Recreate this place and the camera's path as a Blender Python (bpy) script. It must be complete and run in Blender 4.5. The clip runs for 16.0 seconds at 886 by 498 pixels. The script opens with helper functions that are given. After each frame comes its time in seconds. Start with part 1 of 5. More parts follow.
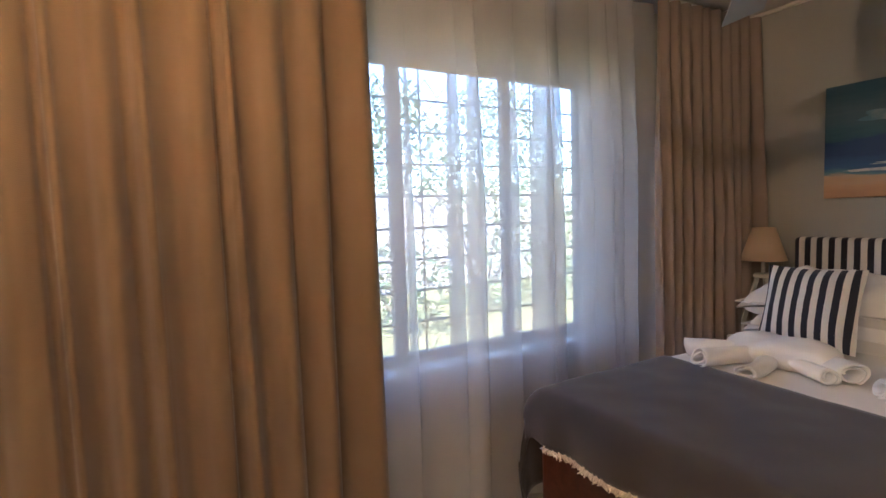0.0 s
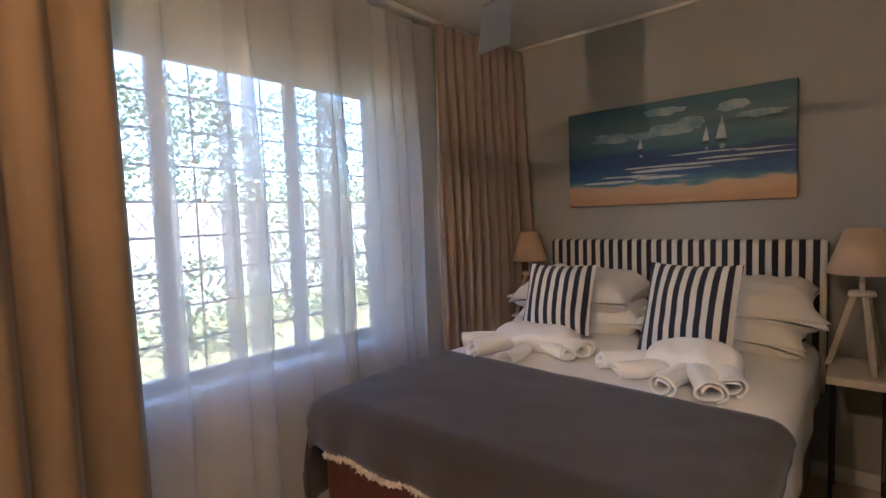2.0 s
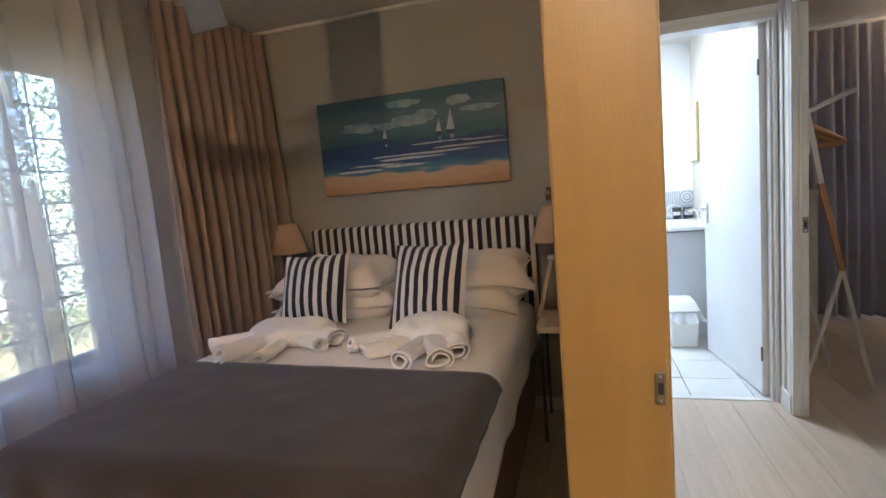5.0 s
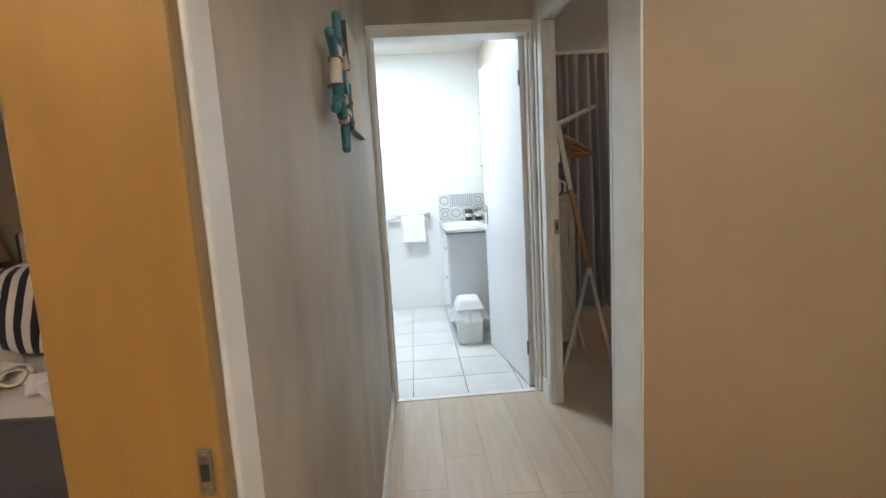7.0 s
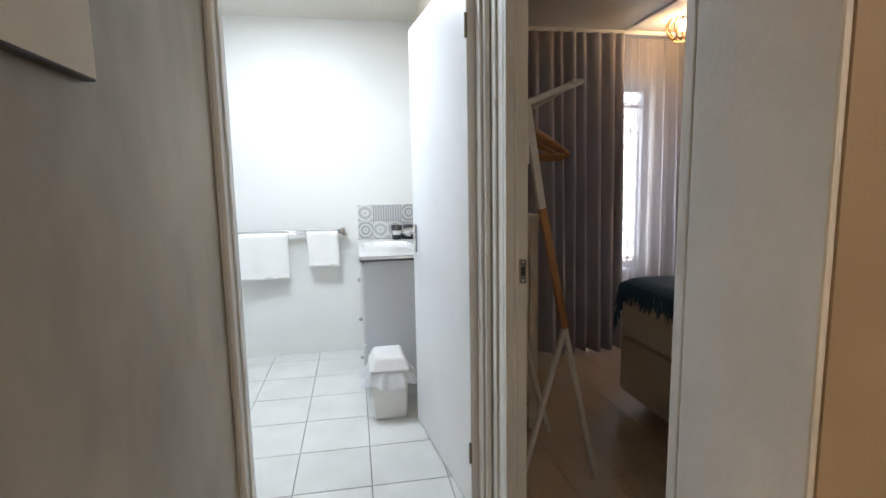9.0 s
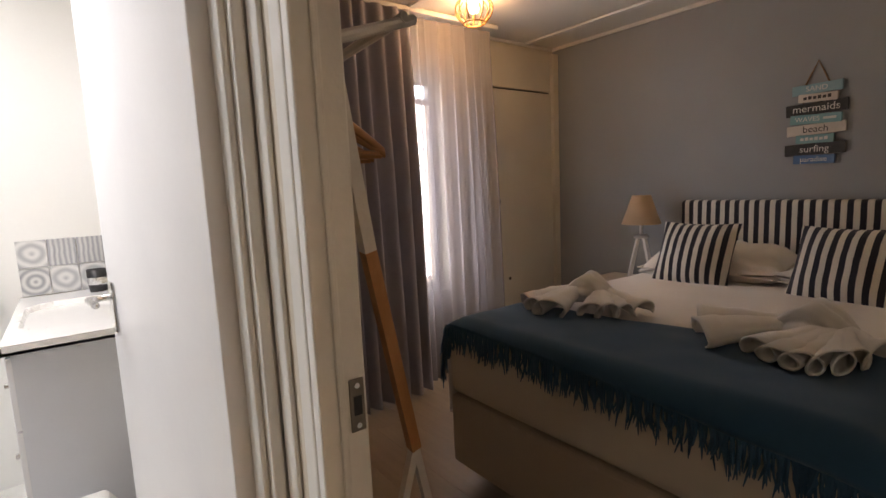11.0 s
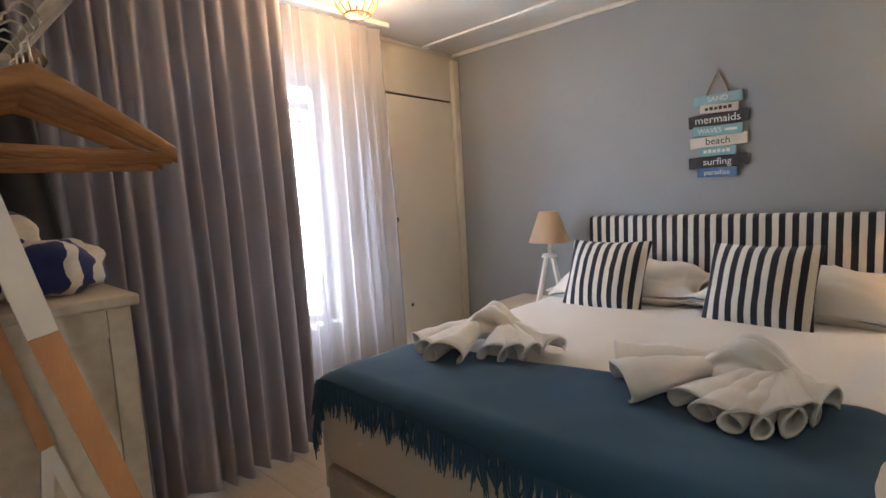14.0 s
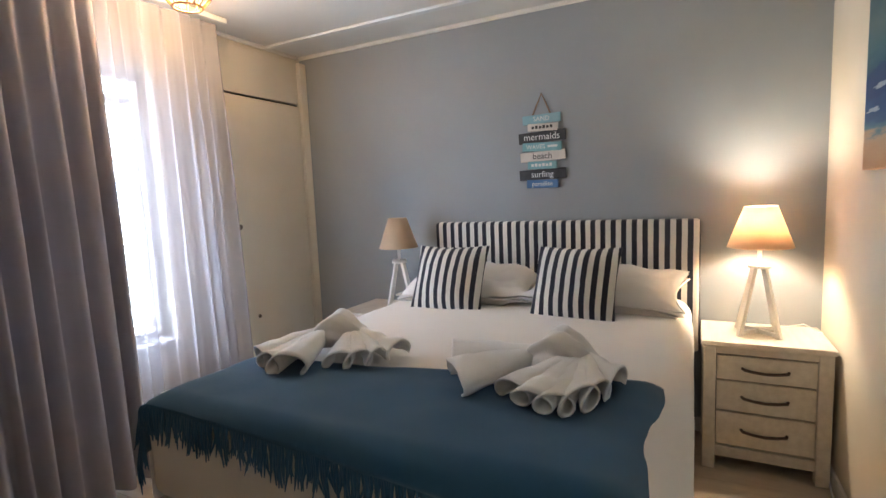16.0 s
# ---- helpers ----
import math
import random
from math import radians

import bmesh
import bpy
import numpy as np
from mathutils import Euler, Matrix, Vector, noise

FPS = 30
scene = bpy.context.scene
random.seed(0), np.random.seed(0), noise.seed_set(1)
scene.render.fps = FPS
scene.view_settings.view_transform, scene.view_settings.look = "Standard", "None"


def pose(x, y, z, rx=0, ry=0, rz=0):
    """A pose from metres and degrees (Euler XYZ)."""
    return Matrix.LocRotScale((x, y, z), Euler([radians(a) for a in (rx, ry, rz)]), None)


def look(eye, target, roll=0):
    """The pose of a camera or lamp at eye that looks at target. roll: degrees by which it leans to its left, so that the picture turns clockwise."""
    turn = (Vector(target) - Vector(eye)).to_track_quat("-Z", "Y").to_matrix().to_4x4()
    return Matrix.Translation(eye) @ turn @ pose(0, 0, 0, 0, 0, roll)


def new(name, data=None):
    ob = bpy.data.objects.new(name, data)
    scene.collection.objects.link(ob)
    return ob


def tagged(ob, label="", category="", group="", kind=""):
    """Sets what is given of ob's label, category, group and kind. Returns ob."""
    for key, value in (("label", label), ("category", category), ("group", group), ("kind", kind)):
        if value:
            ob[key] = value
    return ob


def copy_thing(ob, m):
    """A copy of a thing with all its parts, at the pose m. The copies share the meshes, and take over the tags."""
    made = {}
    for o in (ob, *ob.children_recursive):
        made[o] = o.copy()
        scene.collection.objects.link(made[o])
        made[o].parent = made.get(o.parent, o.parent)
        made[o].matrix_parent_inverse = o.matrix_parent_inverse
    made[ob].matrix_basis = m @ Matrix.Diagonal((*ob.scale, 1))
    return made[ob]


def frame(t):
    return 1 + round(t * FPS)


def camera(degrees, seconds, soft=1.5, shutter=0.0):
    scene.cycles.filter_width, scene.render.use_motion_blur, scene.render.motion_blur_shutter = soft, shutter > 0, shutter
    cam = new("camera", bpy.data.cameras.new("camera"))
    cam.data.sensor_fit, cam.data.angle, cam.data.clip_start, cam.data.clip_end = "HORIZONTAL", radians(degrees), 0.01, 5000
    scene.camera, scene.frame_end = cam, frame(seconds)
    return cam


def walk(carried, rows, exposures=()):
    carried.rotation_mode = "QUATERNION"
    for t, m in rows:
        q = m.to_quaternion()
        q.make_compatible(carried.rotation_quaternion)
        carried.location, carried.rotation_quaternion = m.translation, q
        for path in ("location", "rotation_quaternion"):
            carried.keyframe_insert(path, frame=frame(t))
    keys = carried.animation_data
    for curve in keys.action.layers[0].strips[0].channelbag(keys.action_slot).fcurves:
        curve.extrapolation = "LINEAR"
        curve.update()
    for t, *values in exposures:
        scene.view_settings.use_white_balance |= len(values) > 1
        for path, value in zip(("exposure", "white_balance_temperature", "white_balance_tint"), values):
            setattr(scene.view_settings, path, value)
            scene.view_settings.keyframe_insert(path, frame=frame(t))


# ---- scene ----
cam = camera(83.8, 16.0)
PATH = [
    (0, (-0.376, -3.182, 1.308), (-2.11, -2.194, 1.167), -1.8),
    (0.5, (-0.348, -3.159, 1.306), (-1.994, -2.03, 1.174), -1.9),
    (1, (-0.262, -3.107, 1.308), (-1.81, -1.846, 1.185), -2.4),
    (1.5, (-0.273, -3.088, 1.285), (-1.674, -1.665, 1.17), -1.9),
    (2, (-0.257, -3.075, 1.29), (-1.54, -1.546, 1.163), -2.0),
    (2.5, (-0.245, -3.062, 1.29), (-1.454, -1.475, 1.147), -2.4),
    (3, (-0.232, -3.051, 1.289), (-1.355, -1.405, 1.123), -2.9),
    (3.5, (-0.215, -3.038, 1.288), (-1.236, -1.328, 1.103), -3.5),
    (4, (-0.184, -3.029, 1.29), (-1.081, -1.252, 1.093), -4.3),
    (4.5, (-0.142, -3.01, 1.286), (-0.9, -1.171, 1.082), -4.6),
    (5, (-0.083, -2.979, 1.285), (-0.644, -1.072, 1.063), -4.9),
    (5.2, (-0.052, -2.972, 1.283), (-0.536, -1.044, 1.054), -4.9),
    (7.3, (0.225, -2.636, 1.257), (0.388, -0.661, 0.985), -2.9),
    (8.2, (0.329, -2.144, 1.263), (0.565, -0.176, 0.999), -1.8),
    (10.3, (0.551, -1.045, 1.253), (1.377, 0.761, 1.014), -1.0),
    (10.5, (0.569, -0.976, 1.264), (1.507, 0.773, 1.017), -1.2),
    (11, (0.644, -0.797, 1.287), (1.841, 0.784, 1.034), -2.6),
    (11.5, (0.765, -0.669, 1.276), (2.054, 0.842, 1.044), -2.6),
    (12, (0.909, -0.597, 1.293), (2.154, 0.953, 1.08), -2.8),
    (12.5, (0.959, -0.561, 1.287), (2.182, 1.01, 1.09), -2.7),
    (13, (0.993, -0.558, 1.284), (2.239, 0.994, 1.09), -2.8),
    (13.5, (1.004, -0.571, 1.282), (2.34, 0.903, 1.084), -2.8),
    (14, (1.011, -0.59, 1.282), (2.46, 0.773, 1.076), -3.0),
    (14.5, (1.025, -0.604, 1.278), (2.572, 0.646, 1.07), -3.1),
    (15, (1.029, -0.623, 1.279), (2.675, 0.493, 1.07), -2.9),
    (15.5, (1.026, -0.645, 1.29), (2.751, 0.345, 1.072), -2.6),
    (16, (1.01, -0.656, 1.294), (2.783, 0.245, 1.08), -2.4),
]
EXPOSURE = [(0, 3.92, 5300, 14), (1.5, 3.92, 5300, 14), (3.5, 3.88, 5250, 13), (5.2, 3.88, 5400, 12), (7.3, 3.5, 5850, 10), (8.2, 3.45, 5750, 10), (10.3, 2.88, 7100, 21), (11.0, 3.2, 7200, 23),
            (11.6, 3.45, 7900, 31), (12.0, 3.62, 8100, 32), (12.4, 4.18, 7700, 30), (13.0, 4.42, 6700, 19), (14.0, 4.45, 5850, 13), (15.0, 4.48, 5600, 12), (16.0, 4.48, 5600, 11)]
walk(cam, [(t, look(eye, target, roll)) for t, eye, target, roll in PATH], EXPOSURE)

# ---- world and lights ----
world = bpy.data.worlds.new("sky_world")
scene.world = world
world.use_nodes = True
wn = world.node_tree.nodes
sky = wn.new("ShaderNodeTexSky")
sky.sky_type, sky.sun_disc = "NISHITA", False
sky.sun_elevation, sky.sun_rotation = radians(54), radians(149)
world.node_tree.links.new(sky.outputs[0], wn["Background"].inputs[0])
wn["Background"].inputs[1].default_value = 0.10


def lamp(name, kind, place, watts, colour, size=0.04):
    d = bpy.data.lights.new(name, kind)
    d.energy, d.color = watts, colour
    if kind == "POINT":
        d.shadow_soft_size = size
    ob = new(name, d)
    ob.location = place
    return ob


sun = bpy.data.lights.new("sun", "SUN")
sun.energy, sun.angle, sun.color = 2.6, radians(0.5), (1.0, 0.95, 0.87)
sun_ob = new("sun", sun)
sun_ob.matrix_world = look((0.3, -0.5, 0.8), (0, 0, 0))

WARM = (1.0, 0.62, 0.30)
lamp("bulb_light_a", "POINT", (-0.80, -3.46, 2.255), 4.1, (1.0, 0.62, 0.30), 0.03)
lamp("bulb_light_b", "POINT", (2.59, 1.385, 2.25), 0.76, WARM, 0.022)
lamp("bulb_light_table", "POINT", (3.64, -0.93, 1.125), 1.1, (1.0, 0.80, 0.55), 0.03)
# lounge lamp is an added, unseen fill that brightens the tan hall wall
lamp("fill_light_lounge", "POINT", (1.9, -2.7, 2.2), 2.3, (1.0, 0.90, 0.78), 0.08)
lamp("bulb_light_hall", "POINT", (0.25, -3.62, 2.2), 2.4, (1.0, 0.84, 0.66), 0.05)

bath_light = bpy.data.lights.new("ceiling_light_bath", "AREA")
bath_light.shape, bath_light.size, bath_light.energy, bath_light.color = "DISK", 0.45, 3.7, (0.84, 0.93, 1.0)
bath_ob = new("ceiling_light_bath", bath_light)
bath_ob.location = (0.0, 1.0, 2.445)

day = bpy.data.lights.new("window_daylight_b", "AREA")
day.shape, day.size, day.size_y, day.energy, day.color = "RECTANGLE", 0.94, 1.34, 3.0, (0.84, 0.92, 1.0)
day_ob = new("window_daylight_b", day)
day_ob.matrix_world = look((2.235, 2.072, 1.31), (2.235, 0.0, 1.31))

# ---- materials ----


def base_mat(name, rough=0.6, metal=0.0):
    m = bpy.data.materials.new(name)
    m.use_nodes = True
    b = m.node_tree.nodes["Principled BSDF"]
    b.inputs["Roughness"].default_value = rough
    b.inputs["Metallic"].default_value = metal
    return m, m.node_tree.nodes, m.node_tree.links, b


def rgba(c):
    return (c[0], c[1], c[2], 1.0)


def mat(name, c, c2=None, rough=0.6, metal=0.0, scale=6.0, fine=120.0, bump=0.15, coat=0.0, sheen=0.0, stretch=(1, 1, 1), per_object=0.0):
    """Two-scale procedural surface: broad tint variation, fine grain in tint and relief."""
    m, n, l, b = base_mat(name, rough, metal)
    c2 = c2 or tuple(v * 0.86 for v in c)
    tc = n.new("ShaderNodeTexCoord")
    mp = n.new("ShaderNodeMapping")
    mp.inputs["Scale"].default_value = stretch
    l.new(tc.outputs["Object"], mp.inputs[0])
    a = n.new("ShaderNodeTexNoise")
    a.inputs["Scale"].default_value, a.inputs["Detail"].default_value = scale, 5
    f = n.new("ShaderNodeTexNoise")
    f.inputs["Scale"].default_value, f.inputs["Detail"].default_value = fine, 3
    l.new(mp.outputs[0], a.inputs[0]), l.new(mp.outputs[0], f.inputs[0])
    mix = n.new("ShaderNodeMix")
    mix.data_type = "RGBA"
    mix.inputs[6].default_value, mix.inputs[7].default_value = rgba(c), rgba(c2)
    add = n.new("ShaderNodeMath")
    add.operation = "MULTIPLY_ADD"
    add.inputs[1].default_value = 0.4
    l.new(f.outputs[0], add.inputs[0])
    ramp = n.new("ShaderNodeMapRange")
    ramp.inputs[1].default_value, ramp.inputs[2].default_value = 0.35, 0.65
    ramp.inputs[4].default_value = 0.75
    l.new(a.outputs[0], ramp.inputs[0])
    l.new(ramp.outputs[0], add.inputs[2])
    l.new(add.outputs[0], mix.inputs[0])
    out = mix.outputs[2]
    if per_object:
        info = n.new("ShaderNodeObjectInfo")
        hsv = n.new("ShaderNodeHueSaturation")
        mr = n.new("ShaderNodeMapRange")
        mr.inputs[3].default_value, mr.inputs[4].default_value = 1 - per_object, 1 + per_object
        l.new(info.outputs["Random"], mr.inputs[0])
        l.new(mr.outputs[0], hsv.inputs["Value"])
        l.new(out, hsv.inputs["Color"])
        out = hsv.outputs[0]
    l.new(out, b.inputs["Base Color"])
    if bump:
        bp = n.new("ShaderNodeBump")
        bp.inputs["Strength"].default_value, bp.inputs["Distance"].default_value = bump, 0.004
        l.new(f.outputs[0], bp.inputs["Height"])
        l.new(bp.outputs[0], b.inputs["Normal"])
    b.inputs["Coat Weight"].default_value = coat
    b.inputs["Sheen Weight"].default_value = sheen
    return m


def weave(name, c, c2, size=900.0, rough=0.9, sheen=0.2, see=0.0, glow_through=0.0, bump=0.25):
    """Woven cloth: fine crossed threads, broad fading; see: share that lets rays straight through; glow_through: share of light scattered through."""
    m, n, l, b = base_mat(name, rough)
    tc = n.new("ShaderNodeTexCoord")
    big = n.new("ShaderNodeTexNoise")
    big.inputs["Scale"].default_value, big.inputs["Detail"].default_value = 5, 4
    l.new(tc.outputs["Object"], big.inputs[0])
    w1, w2 = n.new("ShaderNodeTexWave"), n.new("ShaderNodeTexWave")
    w1.bands_direction, w2.bands_direction = "Z", "DIAGONAL"
    for w in (w1, w2):
        w.inputs["Scale"].default_value, w.inputs["Distortion"].default_value = size / 6.0, 1.5
        l.new(tc.outputs["Object"], w.inputs[0])
    ad = n.new("ShaderNodeMath")
    ad.operation = "ADD"
    l.new(w1.outputs["Fac"], ad.inputs[0]), l.new(w2.outputs["Fac"], ad.inputs[1])
    mix = n.new("ShaderNodeMix")
    mix.data_type = "RGBA"
    mix.inputs[6].default_value, mix.inputs[7].default_value = rgba(c), rgba(c2)
    l.new(big.outputs[0], mix.inputs[0])
    l.new(mix.outputs[2], b.inputs["Base Color"])
    bp = n.new("ShaderNodeBump")
    bp.inputs["Strength"].default_value, bp.inputs["Distance"].default_value = bump, 0.0015
    l.new(ad.outputs[0], bp.inputs["Height"])
    l.new(bp.outputs[0], b.inputs["Normal"])
    b.inputs["Sheen Weight"].default_value = sheen
    shader = b.outputs[0]
    if glow_through:
        tr = n.new("ShaderNodeBsdfTranslucent")
        l.new(mix.outputs[2], tr.inputs[0])
        ms = n.new("ShaderNodeMixShader")
        ms.inputs[0].default_value = glow_through
        l.new(shader, ms.inputs[1]), l.new(tr.outputs[0], ms.inputs[2])
        shader = ms.outputs[0]
    if see:
        tp = n.new("ShaderNodeBsdfTransparent")
        ms = n.new("ShaderNodeMixShader")
        ms.inputs[0].default_value = see
        l.new(shader, ms.inputs[1]), l.new(tp.outputs[0], ms.inputs[2])
        shader = ms.outputs[0]
    l.new(shader, n["Material Output"].inputs[0])
    return m


def striped(name, dark, light, period, axis, share=0.5, shift=0.0, wobble=0.004):
    """Cloth with straight woven stripes across one local axis."""
    m, n, l, b = base_mat(name, 0.92)
    tc = n.new("ShaderNodeTexCoord")
    sep = n.new("ShaderNodeSeparateXYZ")
    l.new(tc.outputs["Object"], sep.inputs[0])
    no = n.new("ShaderNodeTexNoise")
    no.inputs["Scale"].default_value = 9
    l.new(tc.outputs["Object"], no.inputs[0])
    wob = n.new("ShaderNodeMath")
    wob.operation = "MULTIPLY_ADD"
    wob.inputs[1].default_value = wobble
    l.new(no.outputs[0], wob.inputs[0]), l.new(sep.outputs[axis], wob.inputs[2])
    div = n.new("ShaderNodeMath")
    div.operation = "MULTIPLY_ADD"
    div.inputs[1].default_value, div.inputs[2].default_value = 1.0 / period, 100.0 + shift
    l.new(wob.outputs[0], div.inputs[0])
    fr = n.new("ShaderNodeMath")
    fr.operation = "FRACT"
    l.new(div.outputs[0], fr.inputs[0])
    cmp = n.new("ShaderNodeMath")
    cmp.operation = "LESS_THAN"
    cmp.inputs[1].default_value = share
    l.new(fr.outputs[0], cmp.inputs[0])
    grain = n.new("ShaderNodeTexNoise")
    grain.inputs["Scale"].default_value = 420
    l.new(tc.outputs["Object"], grain.inputs[0])
    mix = n.new("ShaderNodeMix")
    mix.data_type = "RGBA"
    mix.inputs[6].default_value, mix.inputs[7].default_value = rgba(light), rgba(dark)
    l.new(cmp.outputs[0], mix.inputs[0])
    hsv = n.new("ShaderNodeHueSaturation")
    mr = n.new("ShaderNodeMapRange")
    mr.inputs[3].default_value, mr.inputs[4].default_value = 0.75, 1.2
    l.new(grain.outputs[0], mr.inputs[0]), l.new(mr.outputs[0], hsv.inputs["Value"])
    l.new(mix.outputs[2], hsv.inputs["Color"])
    l.new(hsv.outputs[0], b.inputs["Base Color"])
    bp = n.new("ShaderNodeBump")
    bp.inputs["Strength"].default_value, bp.inputs["Distance"].default_value = 0.3, 0.001
    l.new(grain.outputs[0], bp.inputs["Height"]), l.new(bp.outputs[0], b.inputs["Normal"])
    b.inputs["Sheen Weight"].default_value = 0.15
    return m


def emitter(name, colour, strength):
    m, n, l, b = base_mat(name, 0.4)
    b.inputs["Base Color"].default_value = rgba(colour)
    b.inputs["Emission Color"].default_value = rgba(colour)
    b.inputs["Emission Strength"].default_value = strength
    return m


M_WALL_A = mat("grey_green_wall_paint", (0.36, 0.355, 0.32), (0.33, 0.325, 0.29), 0.75, scale=2.5, fine=180, bump=0.12)
M_WALL_B = mat("grey_blue_wall_paint", (0.300, 0.314, 0.322), (0.272, 0.286, 0.295), 0.62, scale=2.0, fine=160, bump=0.14)
M_CREAM = mat("cream_wall_paint", (0.66, 0.60, 0.49), (0.60, 0.54, 0.43), 0.6, scale=2.2, fine=140, bump=0.14)
M_PLASTER = mat("patchy_hall_plaster", (0.50, 0.44, 0.345), (0.25, 0.215, 0.16), 0.5, scale=1.9, fine=11, bump=0.35, stretch=(1, 1, 0.55))
M_BROWN = mat("tan_hall_paint", (0.37, 0.285, 0.185), (0.33, 0.25, 0.16), 0.6, scale=2.0, fine=150, bump=0.15)
M_BATH = mat("bathroom_white_paint", (0.80, 0.80, 0.77), (0.75, 0.75, 0.72), 0.5, scale=1.6, fine=150, bump=0.08)
M_CEIL = mat("white_ceiling_paint", (0.72, 0.69, 0.63), (0.67, 0.64, 0.58), 0.7, scale=1.8, fine=110, bump=0.08)
M_TRIM = mat("white_gloss_trim", (0.76, 0.75, 0.71), (0.66, 0.65, 0.61), 0.35, scale=7, fine=90, bump=0.12)
# tan pushed towards orange, the warm lamplight on this frame put into its colour
M_JAMB = mat("lamp_orange_tan_timber", (0.30, 0.182, 0.050), (0.25, 0.150, 0.040), 0.4, scale=3, fine=50, stretch=(6, 6, 0.6), bump=0.08)
M_CUPB = mat("cream_cupboard_paint", (0.68, 0.62, 0.50), (0.62, 0.56, 0.45), 0.42, scale=3, fine=110, bump=0.08)
M_DOOR = mat("white_door_paint", (0.78, 0.78, 0.78), (0.72, 0.72, 0.73), 0.35, scale=3, fine=90, bump=0.06)
M_FLOOR = mat("pale_oak_laminate", (0.56, 0.46, 0.345), (0.49, 0.395, 0.29), 0.38, scale=3.5, fine=45, bump=0.06, stretch=(9, 0.8, 9), per_object=0.04)
M_JOINT = mat("plank_joint", (0.34, 0.275, 0.20), rough=0.9)
M_TILE = mat("white_floor_tile", (0.70, 0.70, 0.67), (0.62, 0.62, 0.58), 0.25, scale=5, fine=30, bump=0.06, per_object=0.04)
M_GROUT = mat("grey_tile_grout", (0.34, 0.33, 0.31), rough=0.95)
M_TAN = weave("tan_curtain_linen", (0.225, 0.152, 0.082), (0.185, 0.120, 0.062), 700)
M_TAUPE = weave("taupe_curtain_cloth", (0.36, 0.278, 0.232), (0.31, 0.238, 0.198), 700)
M_GREYC = weave("grey_curtain_cloth", (0.47, 0.445, 0.49), (0.41, 0.39, 0.43), 700, glow_through=0.06)
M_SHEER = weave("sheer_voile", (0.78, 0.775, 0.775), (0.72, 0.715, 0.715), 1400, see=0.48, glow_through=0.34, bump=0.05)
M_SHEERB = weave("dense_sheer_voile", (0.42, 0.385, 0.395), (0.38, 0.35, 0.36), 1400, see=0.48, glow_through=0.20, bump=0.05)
M_LINEN = weave("white_bed_linen", (0.84, 0.81, 0.76), (0.79, 0.76, 0.71), 900, bump=0.08)
M_TOWEL = weave("white_terry_towel", (0.87, 0.86, 0.83), (0.83, 0.82, 0.79), 1300, bump=0.18, sheen=0.5)
M_GREYBL = weave("charcoal_wool_blanket", (0.046, 0.038, 0.036), (0.034, 0.029, 0.028), 1500, bump=0.15)
M_TEAL = weave("teal_wool_throw", (0.026, 0.102, 0.196), (0.018, 0.076, 0.152), 1900, bump=0.10, sheen=0.18)
M_LACE = weave("cream_lace_hem", (0.62, 0.55, 0.45), (0.5, 0.44, 0.36), 400)
M_DIVAN = weave("beige_divan_cloth", (0.56, 0.48, 0.40), (0.50, 0.43, 0.36), 600)
M_MATT = weave("cream_mattress_cloth", (0.70, 0.65, 0.57), (0.64, 0.59, 0.52), 700)
M_STRH_A = striped("navy_stripe_headboard_cloth", (0.018, 0.018, 0.028), (0.66, 0.62, 0.55), 0.0525, 0)
M_STRC = striped("navy_stripe_cushion_cloth", (0.018, 0.02, 0.035), (0.72, 0.69, 0.63), 0.046, 0)
M_BEACH = striped("blue_stripe_beach_towel_cloth", (0.02, 0.03, 0.14), (0.72, 0.68, 0.60), 0.105, 0, 0.42, wobble=0.17)
M_MAHOG = mat("red_mahogany", (0.13, 0.035, 0.018), (0.08, 0.02, 0.011), 0.35, scale=4, fine=60, stretch=(1, 8, 8), coat=0.2)
M_WHWOOD = mat("whitewashed_wood", (0.66, 0.60, 0.50), (0.55, 0.49, 0.40), 0.5, scale=4, fine=40, stretch=(8, 1, 8), bump=0.12)
M_WHPAINT = mat("white_painted_wood", (0.74, 0.72, 0.68), (0.66, 0.64, 0.60), 0.45, scale=9, fine=80)
M_PINE = mat("varnished_pine", (0.50, 0.26, 0.11), (0.38, 0.18, 0.07), 0.4, scale=5, fine=50, stretch=(7, 7, 1))
M_HANGER = mat("varnished_hanger_wood", (0.46, 0.24, 0.10), (0.36, 0.17, 0.065), 0.35, scale=8, fine=60, stretch=(1, 7, 7))
M_SHADE = weave("lamp_shade_linen", (0.77, 0.58, 0.38), (0.72, 0.53, 0.34), 500, glow_through=0.30)
M_PEWTER = mat("dark_pewter", (0.13, 0.10, 0.08), (0.08, 0.06, 0.05), 0.42, 0.8, scale=30)
M_CHROME = mat("brushed_chrome", (0.75, 0.75, 0.75), (0.62, 0.62, 0.62), 0.22, 1.0, scale=20, bump=0.02)
M_STEEL = mat("steel_plate", (0.30, 0.27, 0.23), (0.20, 0.18, 0.15), 0.4, 0.9, scale=25)
M_BLACK = mat("black_plastic", (0.015, 0.015, 0.017), (0.025, 0.025, 0.027), 0.45)
M_DARKFAB = weave("black_cloth_cover", (0.02, 0.02, 0.025), (0.03, 0.03, 0.035), 500)
M_PLAST = mat("white_plastic", (0.78, 0.77, 0.74), (0.73, 0.72, 0.69), 0.35, scale=6, bump=0.02)
M_VANGREY = mat("grey_vanity_laminate", (0.62, 0.64, 0.68), (0.58, 0.60, 0.64), 0.4, scale=3, bump=0.03)
M_CERAM = mat("white_ceramic", (0.82, 0.82, 0.80), (0.79, 0.79, 0.77), 0.12, scale=3, bump=0.0, coat=0.4)
